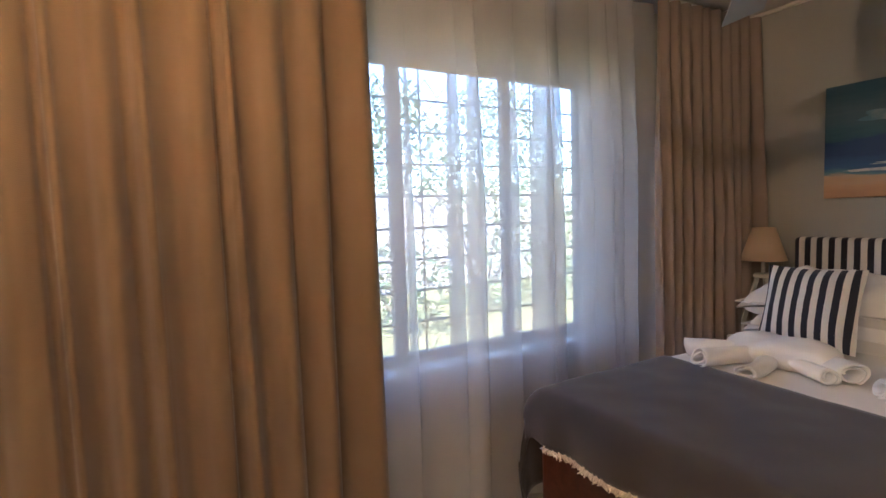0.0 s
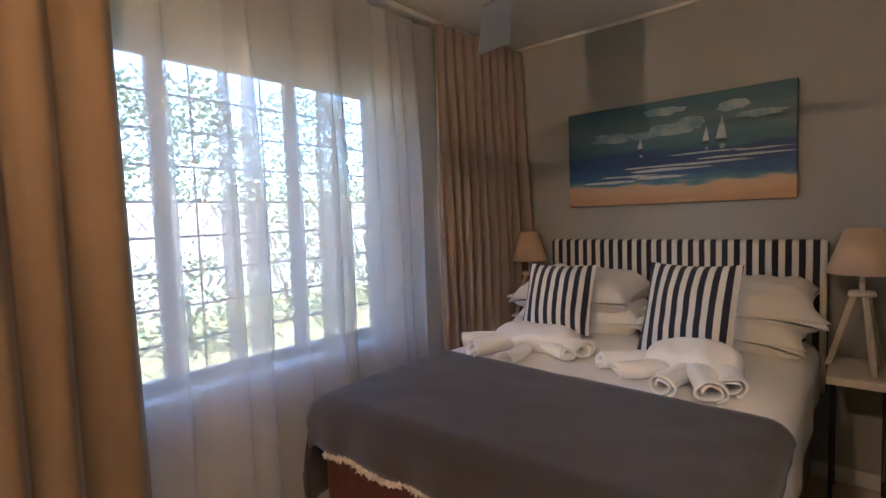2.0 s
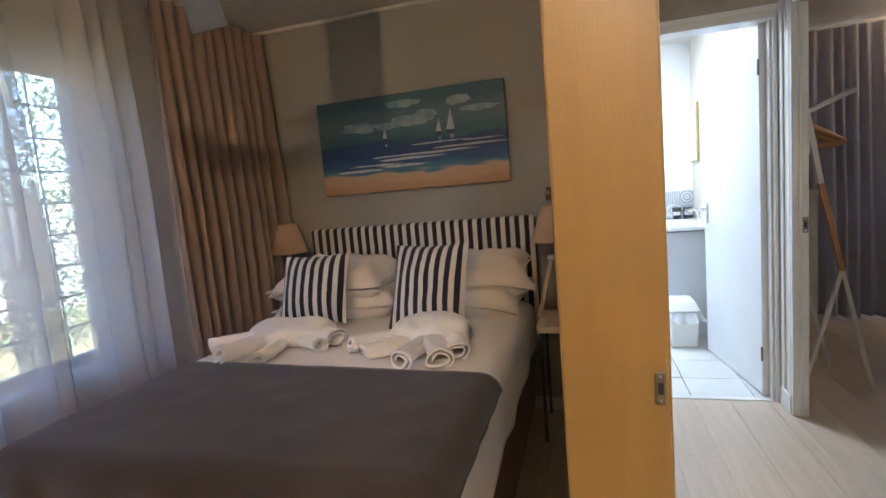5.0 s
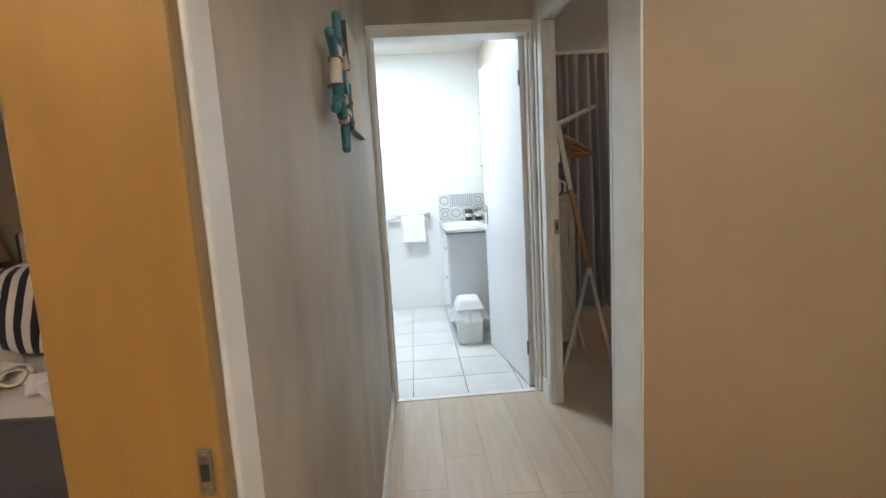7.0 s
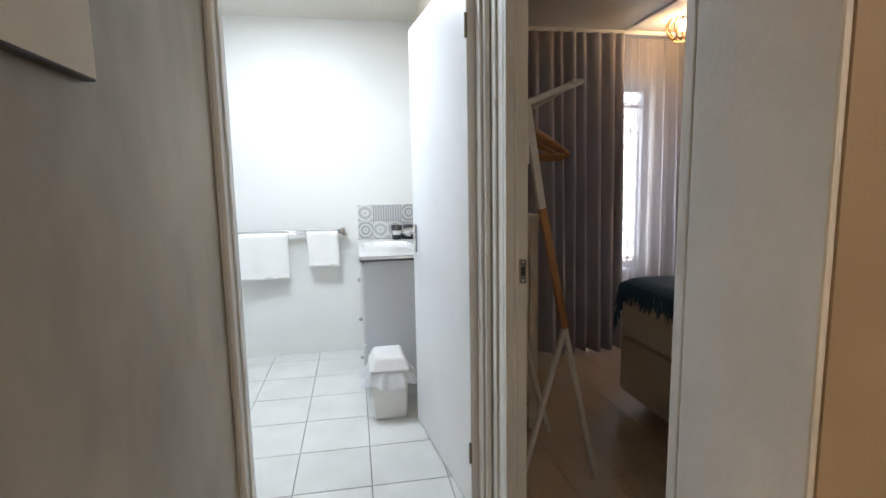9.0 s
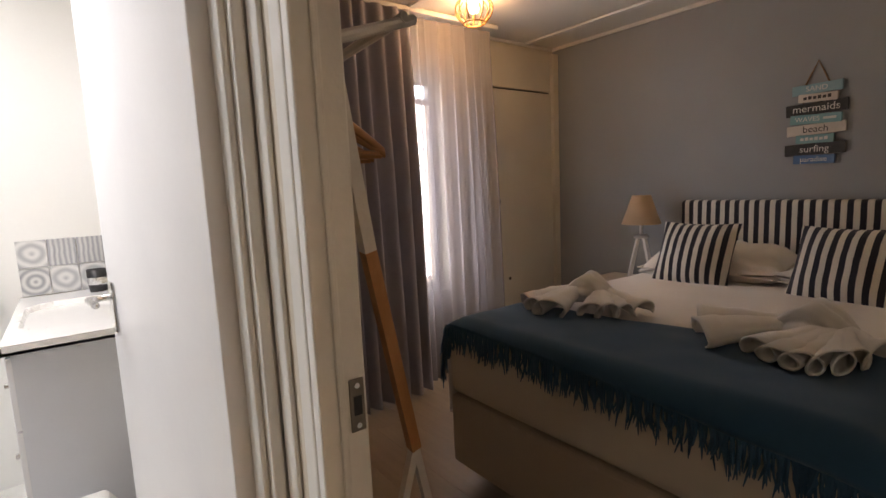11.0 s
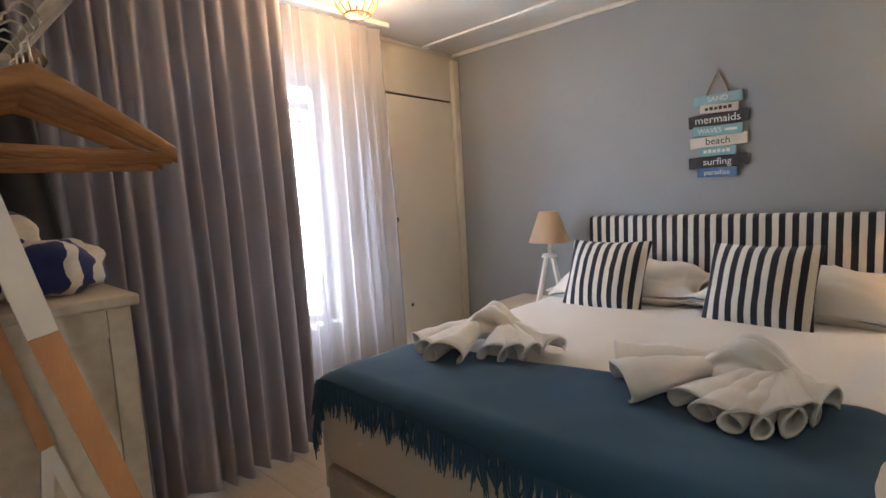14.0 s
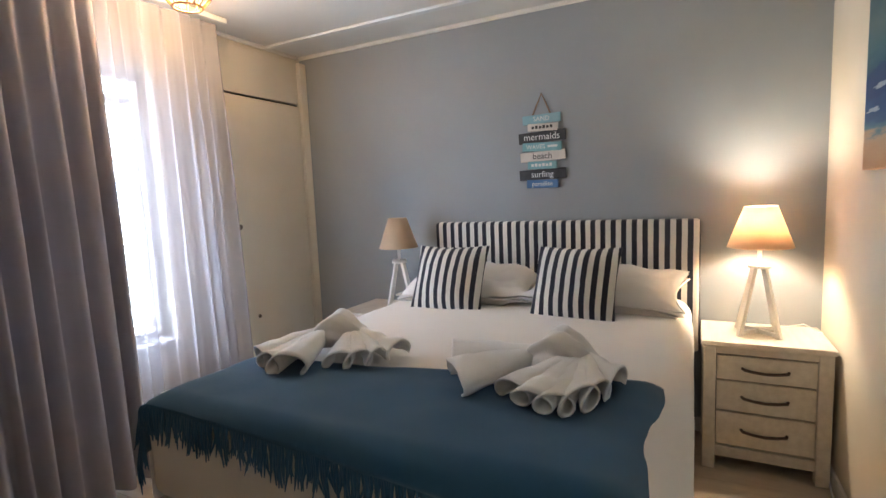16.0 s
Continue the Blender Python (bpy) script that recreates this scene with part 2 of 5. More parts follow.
M_BAG = weave("thin_white_bin_bag", (0.80, 0.80, 0.80), (0.76, 0.76, 0.76), 60, see=0.25, glow_through=0.4)
M_FRAME = mat("grey_window_steel", (0.46, 0.45, 0.43), (0.38, 0.37, 0.35), 0.4, scale=12)
M_BARS = mat("painted_burglar_bar", (0.22, 0.22, 0.23), (0.16, 0.16, 0.17), 0.5, scale=20)
M_TEALP = mat("worn_teal_paint", (0.03, 0.13, 0.16), (0.05, 0.17, 0.20), 0.5, scale=20, fine=60)
M_SKYP = mat("worn_sky_blue_paint", (0.20, 0.36, 0.42), (0.28, 0.43, 0.47), 0.6, scale=18, fine=60)
M_SEAP = mat("worn_sea_green_paint", (0.16, 0.34, 0.37), (0.22, 0.40, 0.42), 0.6, scale=18, fine=60)
M_BLUEP = mat("worn_blue_paint", (0.06, 0.15, 0.33), (0.10, 0.20, 0.38), 0.6, scale=18, fine=60)
M_BLKP = mat("worn_black_paint", (0.022, 0.022, 0.025), (0.05, 0.05, 0.05), 0.6, scale=22, fine=60)
M_WHP = mat("worn_white_paint", (0.66, 0.60, 0.52), (0.55, 0.50, 0.43), 0.6, scale=18, fine=60)
M_ROPE = mat("jute_rope", (0.33, 0.22, 0.13), (0.24, 0.15, 0.09), 0.9, scale=60, fine=300, bump=0.5)
M_LEAF = mat("garden_leaf", (0.10, 0.16, 0.06), (0.16, 0.20, 0.09), 0.5, scale=3, fine=20)
M_GRASS = mat("dry_lawn", (0.16, 0.17, 0.06), (0.22, 0.19, 0.09), 0.9, scale=1.5, fine=30)
M_YARD = mat("sunlit_boundary_wall", (0.56, 0.51, 0.47), (0.47, 0.42, 0.38), 0.85, scale=1.5, fine=40)
M_BARK = mat("grey_bark", (0.16, 0.12, 0.09), (0.10, 0.08, 0.06), 0.9, scale=8)
M_ROOF = mat("roof_slab", (0.3, 0.29, 0.28), rough=0.9)
M_GLOWBULB = emitter("lit_bulb_glass", (1.0, 0.70, 0.36), 2.2)
M_GLOWBATH = emitter("lit_bath_diffuser", (0.95, 0.98, 1.0), 2.0)
M_AMBER = mat("amber_cane", (0.42, 0.20, 0.05), (0.30, 0.13, 0.03), 0.45, scale=20, coat=0.3)
M_CANVASB = mat("painted_canvas_edge", (0.30, 0.18, 0.10), (0.22, 0.13, 0.07), 0.7)
# dark lettering, and also the painted shade in furniture gaps
M_INK_SHADE = mat("dark_letter_paint_and_gap_shade", (0.05, 0.045, 0.04), rough=0.7)
M_PALEINK = mat("pale_letter_paint", (0.72, 0.72, 0.68), rough=0.7)
M_FANB = mat("pale_fan_blade", (0.55, 0.58, 0.62), (0.50, 0.53, 0.57), 0.4, scale=4, bump=0.03)

g = base_mat("window_glass", 0.02)
M_GLASS = g[0]
g[3].inputs["Transmission Weight"].default_value = 1.0
g[3].inputs["Roughness"].default_value = 0.02
g[3].inputs["IOR"].default_value = 1.05


def sea_painting(name):
    """Brushed seascape: sand, deep blue water, teal sky, by height on the canvas with brushy borders."""
    m, n, l, b = base_mat(name, 0.55)
    tc = n.new("ShaderNodeTexCoord")
    mp = n.new("ShaderNodeMapping")
    mp.inputs["Scale"].default_value = (3.0, 3.0, 16.0)
    l.new(tc.outputs["Object"], mp.inputs[0])
    no = n.new("ShaderNodeTexNoise")
    no.inputs["Scale"].default_value, no.inputs["Detail"].default_value = 1.6, 8
    l.new(mp.outputs[0], no.inputs[0])
    sep = n.new("ShaderNodeSeparateXYZ")
    l.new(tc.outputs["Generated"], sep.inputs[0])
    ad = n.new("ShaderNodeMath")
    ad.operation = "MULTIPLY_ADD"
    ad.inputs[1].default_value = 0.20
    l.new(no.outputs[0], ad.inputs[0]), l.new(sep.outputs[2], ad.inputs[2])
    rp = n.new("ShaderNodeValToRGB")
    l.new(ad.outputs[0], rp.inputs[0])
    e = rp.color_ramp.elements
    stops = [(0.10, (0.42, 0.24, 0.12)), (0.22, (0.52, 0.33, 0.18)), (0.275, (0.50, 0.36, 0.24)), (0.30, (0.10, 0.22, 0.28)), (0.36, (0.03, 0.10, 0.24)),
             (0.48, (0.012, 0.045, 0.16)), (0.60, (0.012, 0.05, 0.15)), (0.625, (0.035, 0.105, 0.15)), (0.72, (0.07, 0.155, 0.185)), (0.85, (0.115, 0.18, 0.20)), (1.0, (0.045, 0.115, 0.15))]
    e[0].position, e[0].color = stops[0][0], rgba(stops[0][1])
    e[1].position, e[1].color = stops[-1][0], rgba(stops[-1][1])
    for p, c in stops[1:-1]:
        s = e.new(p)
        s.color = rgba(c)
    l.new(rp.outputs[0], b.inputs["Base Color"])
    bp = n.new("ShaderNodeBump")
    bp.inputs["Strength"].default_value, bp.inputs["Distance"].default_value = 0.35, 0.003
    l.new(no.outputs[0], bp.inputs["Height"]), l.new(bp.outputs[0], b.inputs["Normal"])
    return m


M_SEA = sea_painting("seascape_paint")
M_FOAM = mat("white_brush_paint", (0.66, 0.66, 0.64), (0.40, 0.47, 0.52), 0.6, scale=30, fine=90, bump=0.4)
M_CLOUD = mat("cloud_brush_paint", (0.46, 0.50, 0.50), (0.14, 0.28, 0.33), 0.6, scale=14, fine=60, bump=0.4)

# ---- mesh helpers ----


def finish(ob, smooth):
    if smooth:
        for p in ob.data.polygons:
            p.use_smooth = True


def part(name, bm, material, parent=None, label="", smooth=False):
    me = bpy.data.meshes.new(name)
    bm.to_mesh(me)
    bm.free()
    me.materials.append(material)
    ob = new(name, me)
    finish(ob, smooth)
    if parent is not None:
        ob.parent = parent
    if label:
        ob["label"] = label
    return ob


def thing(name, label, category, m=None, group=""):
    ob = new(name)
    ob.empty_display_size = 0.1
    if m is not None:
        ob.matrix_world = m
    return tagged(ob, label, category, group)


def setting(name, bm, material, smooth=False):
    return tagged(part(name, bm, material, smooth=smooth), kind="structure")


def box(bm, x0, x1, y0, y1, z0, z1, bevel=0.0, seg=2):
    r = bmesh.ops.create_cube(bm, size=1.0)
    vs = r["verts"]
    for v in vs:
        v.co = Vector(((x0 + x1) / 2 + v.co.x * (x1 - x0), (y0 + y1) / 2 + v.co.y * (y1 - y0), (z0 + z1) / 2 + v.co.z * (z1 - z0)))
    if bevel:
        es = list({e for v in vs for e in v.link_edges})
        bmesh.ops.bevel(bm, geom=es, offset=bevel, segments=seg, affect="EDGES", profile=0.5)
    return bm


def B(*a, **k):
    return box(bmesh.new(), *a, **k)


def rod(bm, p, q, r0, r1=None, seg=10, cap=True):
    r1 = r0 if r1 is None else r1
    p, q = Vector(p), Vector(q)
    d = (q - p).normalized()
    side = d.orthogonal().normalized()
    up = d.cross(side)
    rings = []
    for c, r in ((p, r0), (q, r1)):
        rings.append([bm.verts.new(c + (side * math.cos(a) + up * math.sin(a)) * r) for a in [2 * math.pi * i / seg for i in range(seg)]])
    for i in range(seg):
        j = (i + 1) % seg
        bm.faces.new((rings[0][i], rings[0][j], rings[1][j], rings[1][i]))
    if cap:
        bm.faces.new(list(reversed(rings[0])))
        bm.faces.new(rings[1])
    return bm


def R(*a, **k):
    return rod(bmesh.new(), *a, **k)


def lathe(profile, seg=28, bm=None, c=(0, 0)):
    """Surface of revolution about z through c from (radius, height) pairs."""
    bm = bm or bmesh.new()
    rings = [[bm.verts.new((c[0] + r * math.cos(2 * math.pi * i / seg), c[1] + r * math.sin(2 * math.pi * i / seg), z)) for i in range(seg)] for r, z in profile]
    for a, b in zip(rings, rings[1:]):
        for i in range(seg):
            j = (i + 1) % seg
            bm.faces.new((a[i], a[j], b[j], b[i]))
    return bm


def tube(points, r, seg=8, bm=None):
    """A round tube along a line of points, one ring at each."""
    bm = bm or bmesh.new()
    pts = [Vector(p) for p in points]
    rings = []
    for i, p in enumerate(pts):
        d = (pts[min(i + 1, len(pts) - 1)] - pts[max(i - 1, 0)]).normalized()
        side = d.cross(Vector((0.13, 0.31, 0.94))).normalized()
        up = side.cross(d)
        rings.append([bm.verts.new(p + (side * math.cos(2 * math.pi * k / seg) + up * math.sin(2 * math.pi * k / seg)) * r) for k in range(seg)])
    for a, b in zip(rings, rings[1:]):
        for k in range(seg):
            j = (k + 1) % seg
            bm.faces.new((a[k], a[j], b[j], b[k]))
    bm.faces.new(rings[0])
    bm.faces.new(list(reversed(rings[-1])))
    return bm


def sheet(nu, nv, f, bm=None):
    """Grid surface of f(u, v) with u, v from 0 to 1."""
    bm = bm or bmesh.new()
    g = [[bm.verts.new(f(i / nu, j / nv)) for j in range(nv + 1)] for i in range(nu + 1)]
    for i in range(nu):
        for j in range(nv):
            bm.faces.new((g[i][j], g[i + 1][j], g[i + 1][j + 1], g[i][j + 1]))
    return bm


def thick(ob, t, offset=-1.0):
    s = ob.modifiers.new("thickness", "SOLIDIFY")
    s.thickness, s.offset = t, offset
    return ob


def cells(x0, x1, cuts):
    return sorted({x0, x1, *[c for c in cuts if x0 < c < x1]})


def wall_along_y(x0, x1, y0, y1, z0, z1, holes=()):
    bm = bmesh.new()
    ys = cells(y0, y1, [h for a in holes for h in a[:2]])
    for a, b in zip(ys, ys[1:]):
        mine = [h for h in holes if h[0] <= a and b <= h[1]]
        if not mine:
            box(bm, x0, x1, a, b, z0, z1)
        for h in mine:
            if h[2] > z0:
                box(bm, x0, x1, a, b, z0, h[2])
            if h[3] < z1:
                box(bm, x0, x1, a, b, h[3], z1)
    return bm


def wall_along_x(x0, x1, y0, y1, z0, z1, holes=()):
    bm = wall_along_y(y0, y1, x0, x1, z0, z1, holes)
    for v in bm.verts:
        v.co = Vector((v.co.y, v.co.x, v.co.z))
    bmesh.ops.reverse_faces(bm, faces=bm.faces)
    return bm


def lump(x, y, s, seed=0.0):
    return noise.noise(Vector((x * s + seed, y * s - seed, seed * 1.7)))


# ---- structure ----
ZA, ZB, ZH, ZT = 2.365, 2.318, 2.40, 2.46     # ceilings: bedroom a, bedroom b, hall, bathroom
XW, YB = -2.20, 1.88                         # window walls of bedroom a and bedroom b
XR = 3.84                                    # headboard wall of bedroom b
TOP = 2.75

setting("wall_a_window", wall_along_y(XW - 0.22, XW, -4.12, -0.1, -0.1, TOP, [(-2.80, -1.165, 0.655, 1.985)]), M_WALL_A)
setting("wall_a_back", B(XW, -0.115, -0.20, -0.10, -0.1, TOP), M_WALL_A)
setting("wall_a_south", B(XW, 3.4, -4.12, -4.0, -0.1, TOP), M_CREAM)
setting("wall_a_hall", wall_along_y(-0.115, 0.0, -4.0, -0.0, -0.1, TOP, [(-3.30, -2.31, -0.1, 2.05)]), M_PLASTER)
setting("wall_bath_front", wall_along_x(-1.4, 0.895, 0.0, 0.10, -0.1, TOP, [(0.026, 0.875, -0.1, 2.03)]), M_BATH)
setting("wall_hall_end_skin", wall_along_x(0.0, 0.895, -0.006, 0.0, 0.0, ZH, [(0.0, 0.895, 0.0, 2.09)]), M_PLASTER)
setting("wall_bath_back", B(-1.4, 0.895, 2.13, 2.25, -0.1, TOP), M_BATH)
setting("wall_bath_left", B(-1.5, -1.4, 0.0, 2.25, -0.1, TOP), M_BATH)
setting("wall_b_west", wall_along_y(0.895, 0.955, -1.0, 2.25, -0.1, TOP, [(-1.0, -0.17, -0.1, 2.05)]), M_CREAM)
setting("wall_b_west_end", B(0.915, 0.955, -1.232, -1.0, -0.1, TOP), M_CREAM)
setting("wall_b_window", wall_along_x(0.955, XR, YB, YB + 0.2, -0.1, TOP, [(1.75, 2.72, 0.58, 2.0)]), M_CREAM)
setting("wall_b_head", B(XR, XR + 0.15, -1.24, YB + 0.2, -0.1, TOP), M_WALL_B)
setting("wall_b_south", B(0.955, XR, -1.232, -1.205, -0.1, TOP), M_CREAM)
setting("wall_hall_tan", B(0.913, 3.4, -1.24, -1.232, -0.1, TOP), M_BROWN)
setting("wall_lounge_east", B(3.4, 3.5, -4.12, -1.24, -0.1, TOP), M_BROWN)
setting("ceiling_a", B(XW, -0.115, -4.0, -0.2, ZA, TOP), M_CEIL)
setting("ceiling_hall", wall_along_x(0.0, 3.4, -4.0, -1.24, ZH, TOP), M_CEIL)
setting("ceiling_hall_end", B(0.0, 0.895, -1.24, 0.0, ZH, TOP), M_CEIL)
setting("ceiling_bath", B(-1.4, 0.895, 0.10, 2.13, ZT, TOP), M_CEIL)
setting("ceiling_b", B(0.955, XR, -1.205, YB, ZB, TOP), M_CEIL)
setting("roof", B(XW - 0.75, XR + 0.6, -4.6, 2.7, TOP, TOP + 0.12), M_ROOF)
setting("floor", B(XW - 0.2, XR + 0.1, -4.12, 2.25, -0.12, -0.012), M_JOINT)

# narrow cornices along ceilings
for nm, args in (("trim_a_back", (XW, -0.115, -0.220, -0.2, ZA - 0.020, ZA)), ("trim_a_hall", (-0.135, -0.115, -4.0, -0.220, ZA - 0.020, ZA)),
                 ("trim_b_head", (XR - 0.020, XR, -1.205, YB, ZB - 0.024, ZB)), ("trim_b_window", (0.955, XR - 0.020, YB - 0.020, YB, ZB - 0.024, ZB)),
                 ("trim_b_south", (0.955, XR - 0.020, -1.205, -1.185, ZB - 0.024, ZB))):
    setting(nm, B(*args, bevel=0.006), M_CEIL)
for i, x in enumerate((3.505, 2.325, 1.15)):
    setting("ceiling_batten", B(x, x + 0.045, -1.185, YB - 0.020, ZB - 0.014, ZB + 0.004, bevel=0.004), M_TRIM)

# skirting
for nm, args in (("baseboard_hall", (0.0, 0.013, -2.24, -0.03, -0.012, 0.075)), ("baseboard_a", (-0.128, -0.115, -2.2, -0.2, -0.012, 0.07)),
                 ("baseboard_a_back", (XW, -0.128, -0.213, -0.2, -0.012, 0.07)), ("baseboard_b", (XR - 0.013, XR, -1.205, YB, -0.012, 0.07)),
                 ("baseboard_b_south", (0.955, XR - 0.013, -1.205, -1.192, -0.012, 0.07)), ("baseboard_b_west", (0.955, 0.967, -0.12, YB, -0.012, 0.07)),
                 ("baseboard_b_window", (0.967, 3.10, YB - 0.013, YB, -0.012, 0.07))):
    setting(nm, B(*args, bevel=0.003), M_TRIM)


def door_frame(name, label, pieces, plate=None, jamb_mat=None):
    t = tagged(thing(name, label, "door frame"), kind="structure")
    for nm, a in pieces:
        part(nm, B(*a, bevel=0.004), jamb_mat if jamb_mat and nm != "casing" else M_TRIM, t)
    if plate:
        p = part("strike_plate", plate[0], M_STEEL, t, "worn steel strike plate")
        # no opening is cut: a black block paints the shade inside the latch hole
        part("latch_hole_shade", plate[1], M_BLACK, p)
        for c in plate[2]:
            part("screw", c, M_CHROME, p)
    return t


def strike(x, y, z, k=0.8):
    holes = [R((x, y - 0.0045, z + dz), (x, y - 0.002, z + dz), 0.006 * k, seg=8) for dz in (0.042 * k, -0.042 * k)]
    return (B(x - 0.016 * k, x + 0.016 * k, y - 0.003, y + 0.001, z - 0.055 * k, z + 0.055 * k, bevel=0.001), B(x - 0.009 * k, x + 0.009 * k, y - 0.0042, y + 0.0, z - 0.020 * k, z + 0.020 * k), holes)


door_frame("door_frame_bath", "white painted timber frame of the bathroom doorway", [
    ("jamb", (0.009, 0.027, -0.022, 0.112, 0.0, 2.02)), ("jamb", (0.865, 0.885, -0.022, 0.112, 0.0, 2.03)),
    ("head", (0.009, 0.885, -0.022, 0.112, 2.02, 2.062)), ("casing", (0.0, 0.009, -0.016, 0.0, 0.0, 2.085)),
    ("door_stop", (0.853, 0.865, 0.00, 0.055, 0.0, 2.03)), ("door_stop", (0.027, 0.036, 0.02, 0.055, 0.0, 2.02)),
    ("threshold", (0.027, 0.853, -0.01, 0.03, -0.012, 0.006))])
door_frame("door_frame_b", "white painted timber frame with a worn strike plate", [
    ("jamb", (0.886, 0.959, -0.185, -0.160, 0.0, 2.03)), ("jamb", (0.904, 0.959, -1.016, -0.990, 0.0, 2.03)),
    ("head", (0.886, 0.959, -1.0, -0.160, 2.03, 2.075)), ("casing", (0.885, 0.896, -0.160, -0.118, 0.0, 2.10)),
    ("casing", (0.886, 0.895, -0.070, -0.024, 0.0, 2.10)), ("door_stop", (0.912, 0.924, -0.193, -0.185, 0.0, 2.03)),
    ("plinth", (0.880, 0.896, -0.165, -0.03, 0.0, 0.10)), ("casing", (0.904, 0.915, -1.237, -1.016, 0.0, 2.398))], strike(0.942, -0.185, 0.985, 0.7))
door_frame("door_frame_a", "tan timber frame in the thin bedroom wall, lamplight orange in its colour", [
    ("jamb", (-0.124, 0.010, -2.335, -2.309, 0.0, 2.03)), ("jamb", (-0.124, 0.010, -3.30, -3.27, 0.0, 2.03)),
    ("head", (-0.124, 0.010, -3.30, -2.309, 2.03, 2.075)), ("casing", (0.0, 0.014, -2.309, -2.25, 0.0, 2.10))], strike(-0.004, -2.335, 1.02, 0.38), M_JAMB)

# open white bathroom door
d = tagged(thing("door_1", "plain white hollow door standing open into the bathroom", "door", pose(0.862, 0.06, 0, 0, 0, 97.5)), kind="structure")
part("leaf", B(0.0, 0.81, -0.0, 0.040, 0.010, 2.02, bevel=0.003), M_DOOR, d)
for zz in (0.25, 1.8):
    part("hinge", R((-0.004, 0.044, zz - 0.04), (-0.004, 0.044, zz + 0.04), 0.006), M_STEEL, d)
h = part("handle_plate", B(0.735, 0.775, 0.040, 0.048, 0.93, 1.07, bevel=0.004), M_CHROME, d, "brushed chrome lever handle")
part("lever", tube([(0.755, 0.046, 1.03), (0.755, 0.085, 1.03), (0.748, 0.098, 1.03), (0.66, 0.098, 1.028)], 0.009), M_CHROME, h, smooth=True)

# ---- windows ----


def window_a():
    t = tagged(thing("window_1", "wide white steel window with security mesh behind voile", "window"), kind="structure")
    x0, x1 = XW - 0.14, XW - 0.10
    y0, y1, z0, z1 = -2.80, -1.165, 0.655, 1.985
    fr = part("window_frame", B(x0, x1, y0, y1, z0, z0 + 0.045, bevel=0.004), M_FRAME, t)
    for a in ((x0, x1, y0, y1, z1 - 0.045, z1), (x0, x1, y0, y0 + 0.04, z0 + 0.045, z1 - 0.045), (x0, x1, y1 - 0.04, y1, z0 + 0.045, z1 - 0.045),
              (x0, x1, -2.33, -2.27, z0 + 0.045, z1 - 0.045), (x0, x1, -1.74, -1.69, z0 + 0.045, z1 - 0.045)):
        part("frame_bar", B(*a, bevel=0.004), M_FRAME, fr)
    part("window_sill", B(XW - 0.10, XW + 0.035, y0 - 0.02, y1 + 0.02, z0 - 0.03, z0 + 0.004, bevel=0.006), M_TRIM, t)
    ys = (y0 + 0.04, -2.33, -2.27, -1.74, -1.69, y1 - 0.04)
    for a, b in zip(ys[::2], ys[1::2]):
        p = part("pane", B(x0 + 0.018, x0 + 0.022, a, b, z0 + 0.045, z1 - 0.045), M_GLASS, t)
        p.visible_shadow = False
    return t


window_a()


def lattice(name, label, x, y0, y1, z0, z1):
    """Square burglar bars with an expanding diamond lattice behind them."""
    t = thing(name, label, "security bars")
    n = 9
    for i in range(n + 1):
        z = z0 + (z1 - z0) * i / n
        part("cross_bar", R((x, y0, z), (x, y1, z), 0.0050, seg=6), M_BARS, t)
    k = 10
    for i in range(k + 1):
        y = y0 + (y1 - y0) * i / k
        part("upright_bar", R((x - 0.01, y, z0), (x - 0.01, y, z1), 0.0042, seg=6), M_BARS, t)
    bm = bmesh.new()
    s = 0.062
    ny, nz = int((y1 - y0) / s), int((z1 - z0) / (s * 1.25))
    for i in range(ny):
        for j in range(nz):
            a, b = y0 + i * s, z0 + j * s * 1.25
            q = b + s * 1.25
            if (i + j) % 2:
                rod(bm, (x - 0.03, a, b), (x - 0.03, a + s, q), 0.0020, seg=4, cap=False)
            else:
                rod(bm, (x - 0.03, a, q), (x - 0.03, a + s, b), 0.0020, seg=4, cap=False)
    tagged(part("diamond_mesh", bm, M_BARS, t), kind="stuff")
    for y in (y0, y1):
        part("side_bar", B(x - 0.035, x + 0.005, y - 0.012, y + 0.012, z0 - 0.02, z1 + 0.02), M_BARS, t)
    return t


lattice("burglar_bars", "grey steel burglar bars and diamond mesh in the window", XW - 0.17, -2.78, -1.185, 0.68, 1.96)


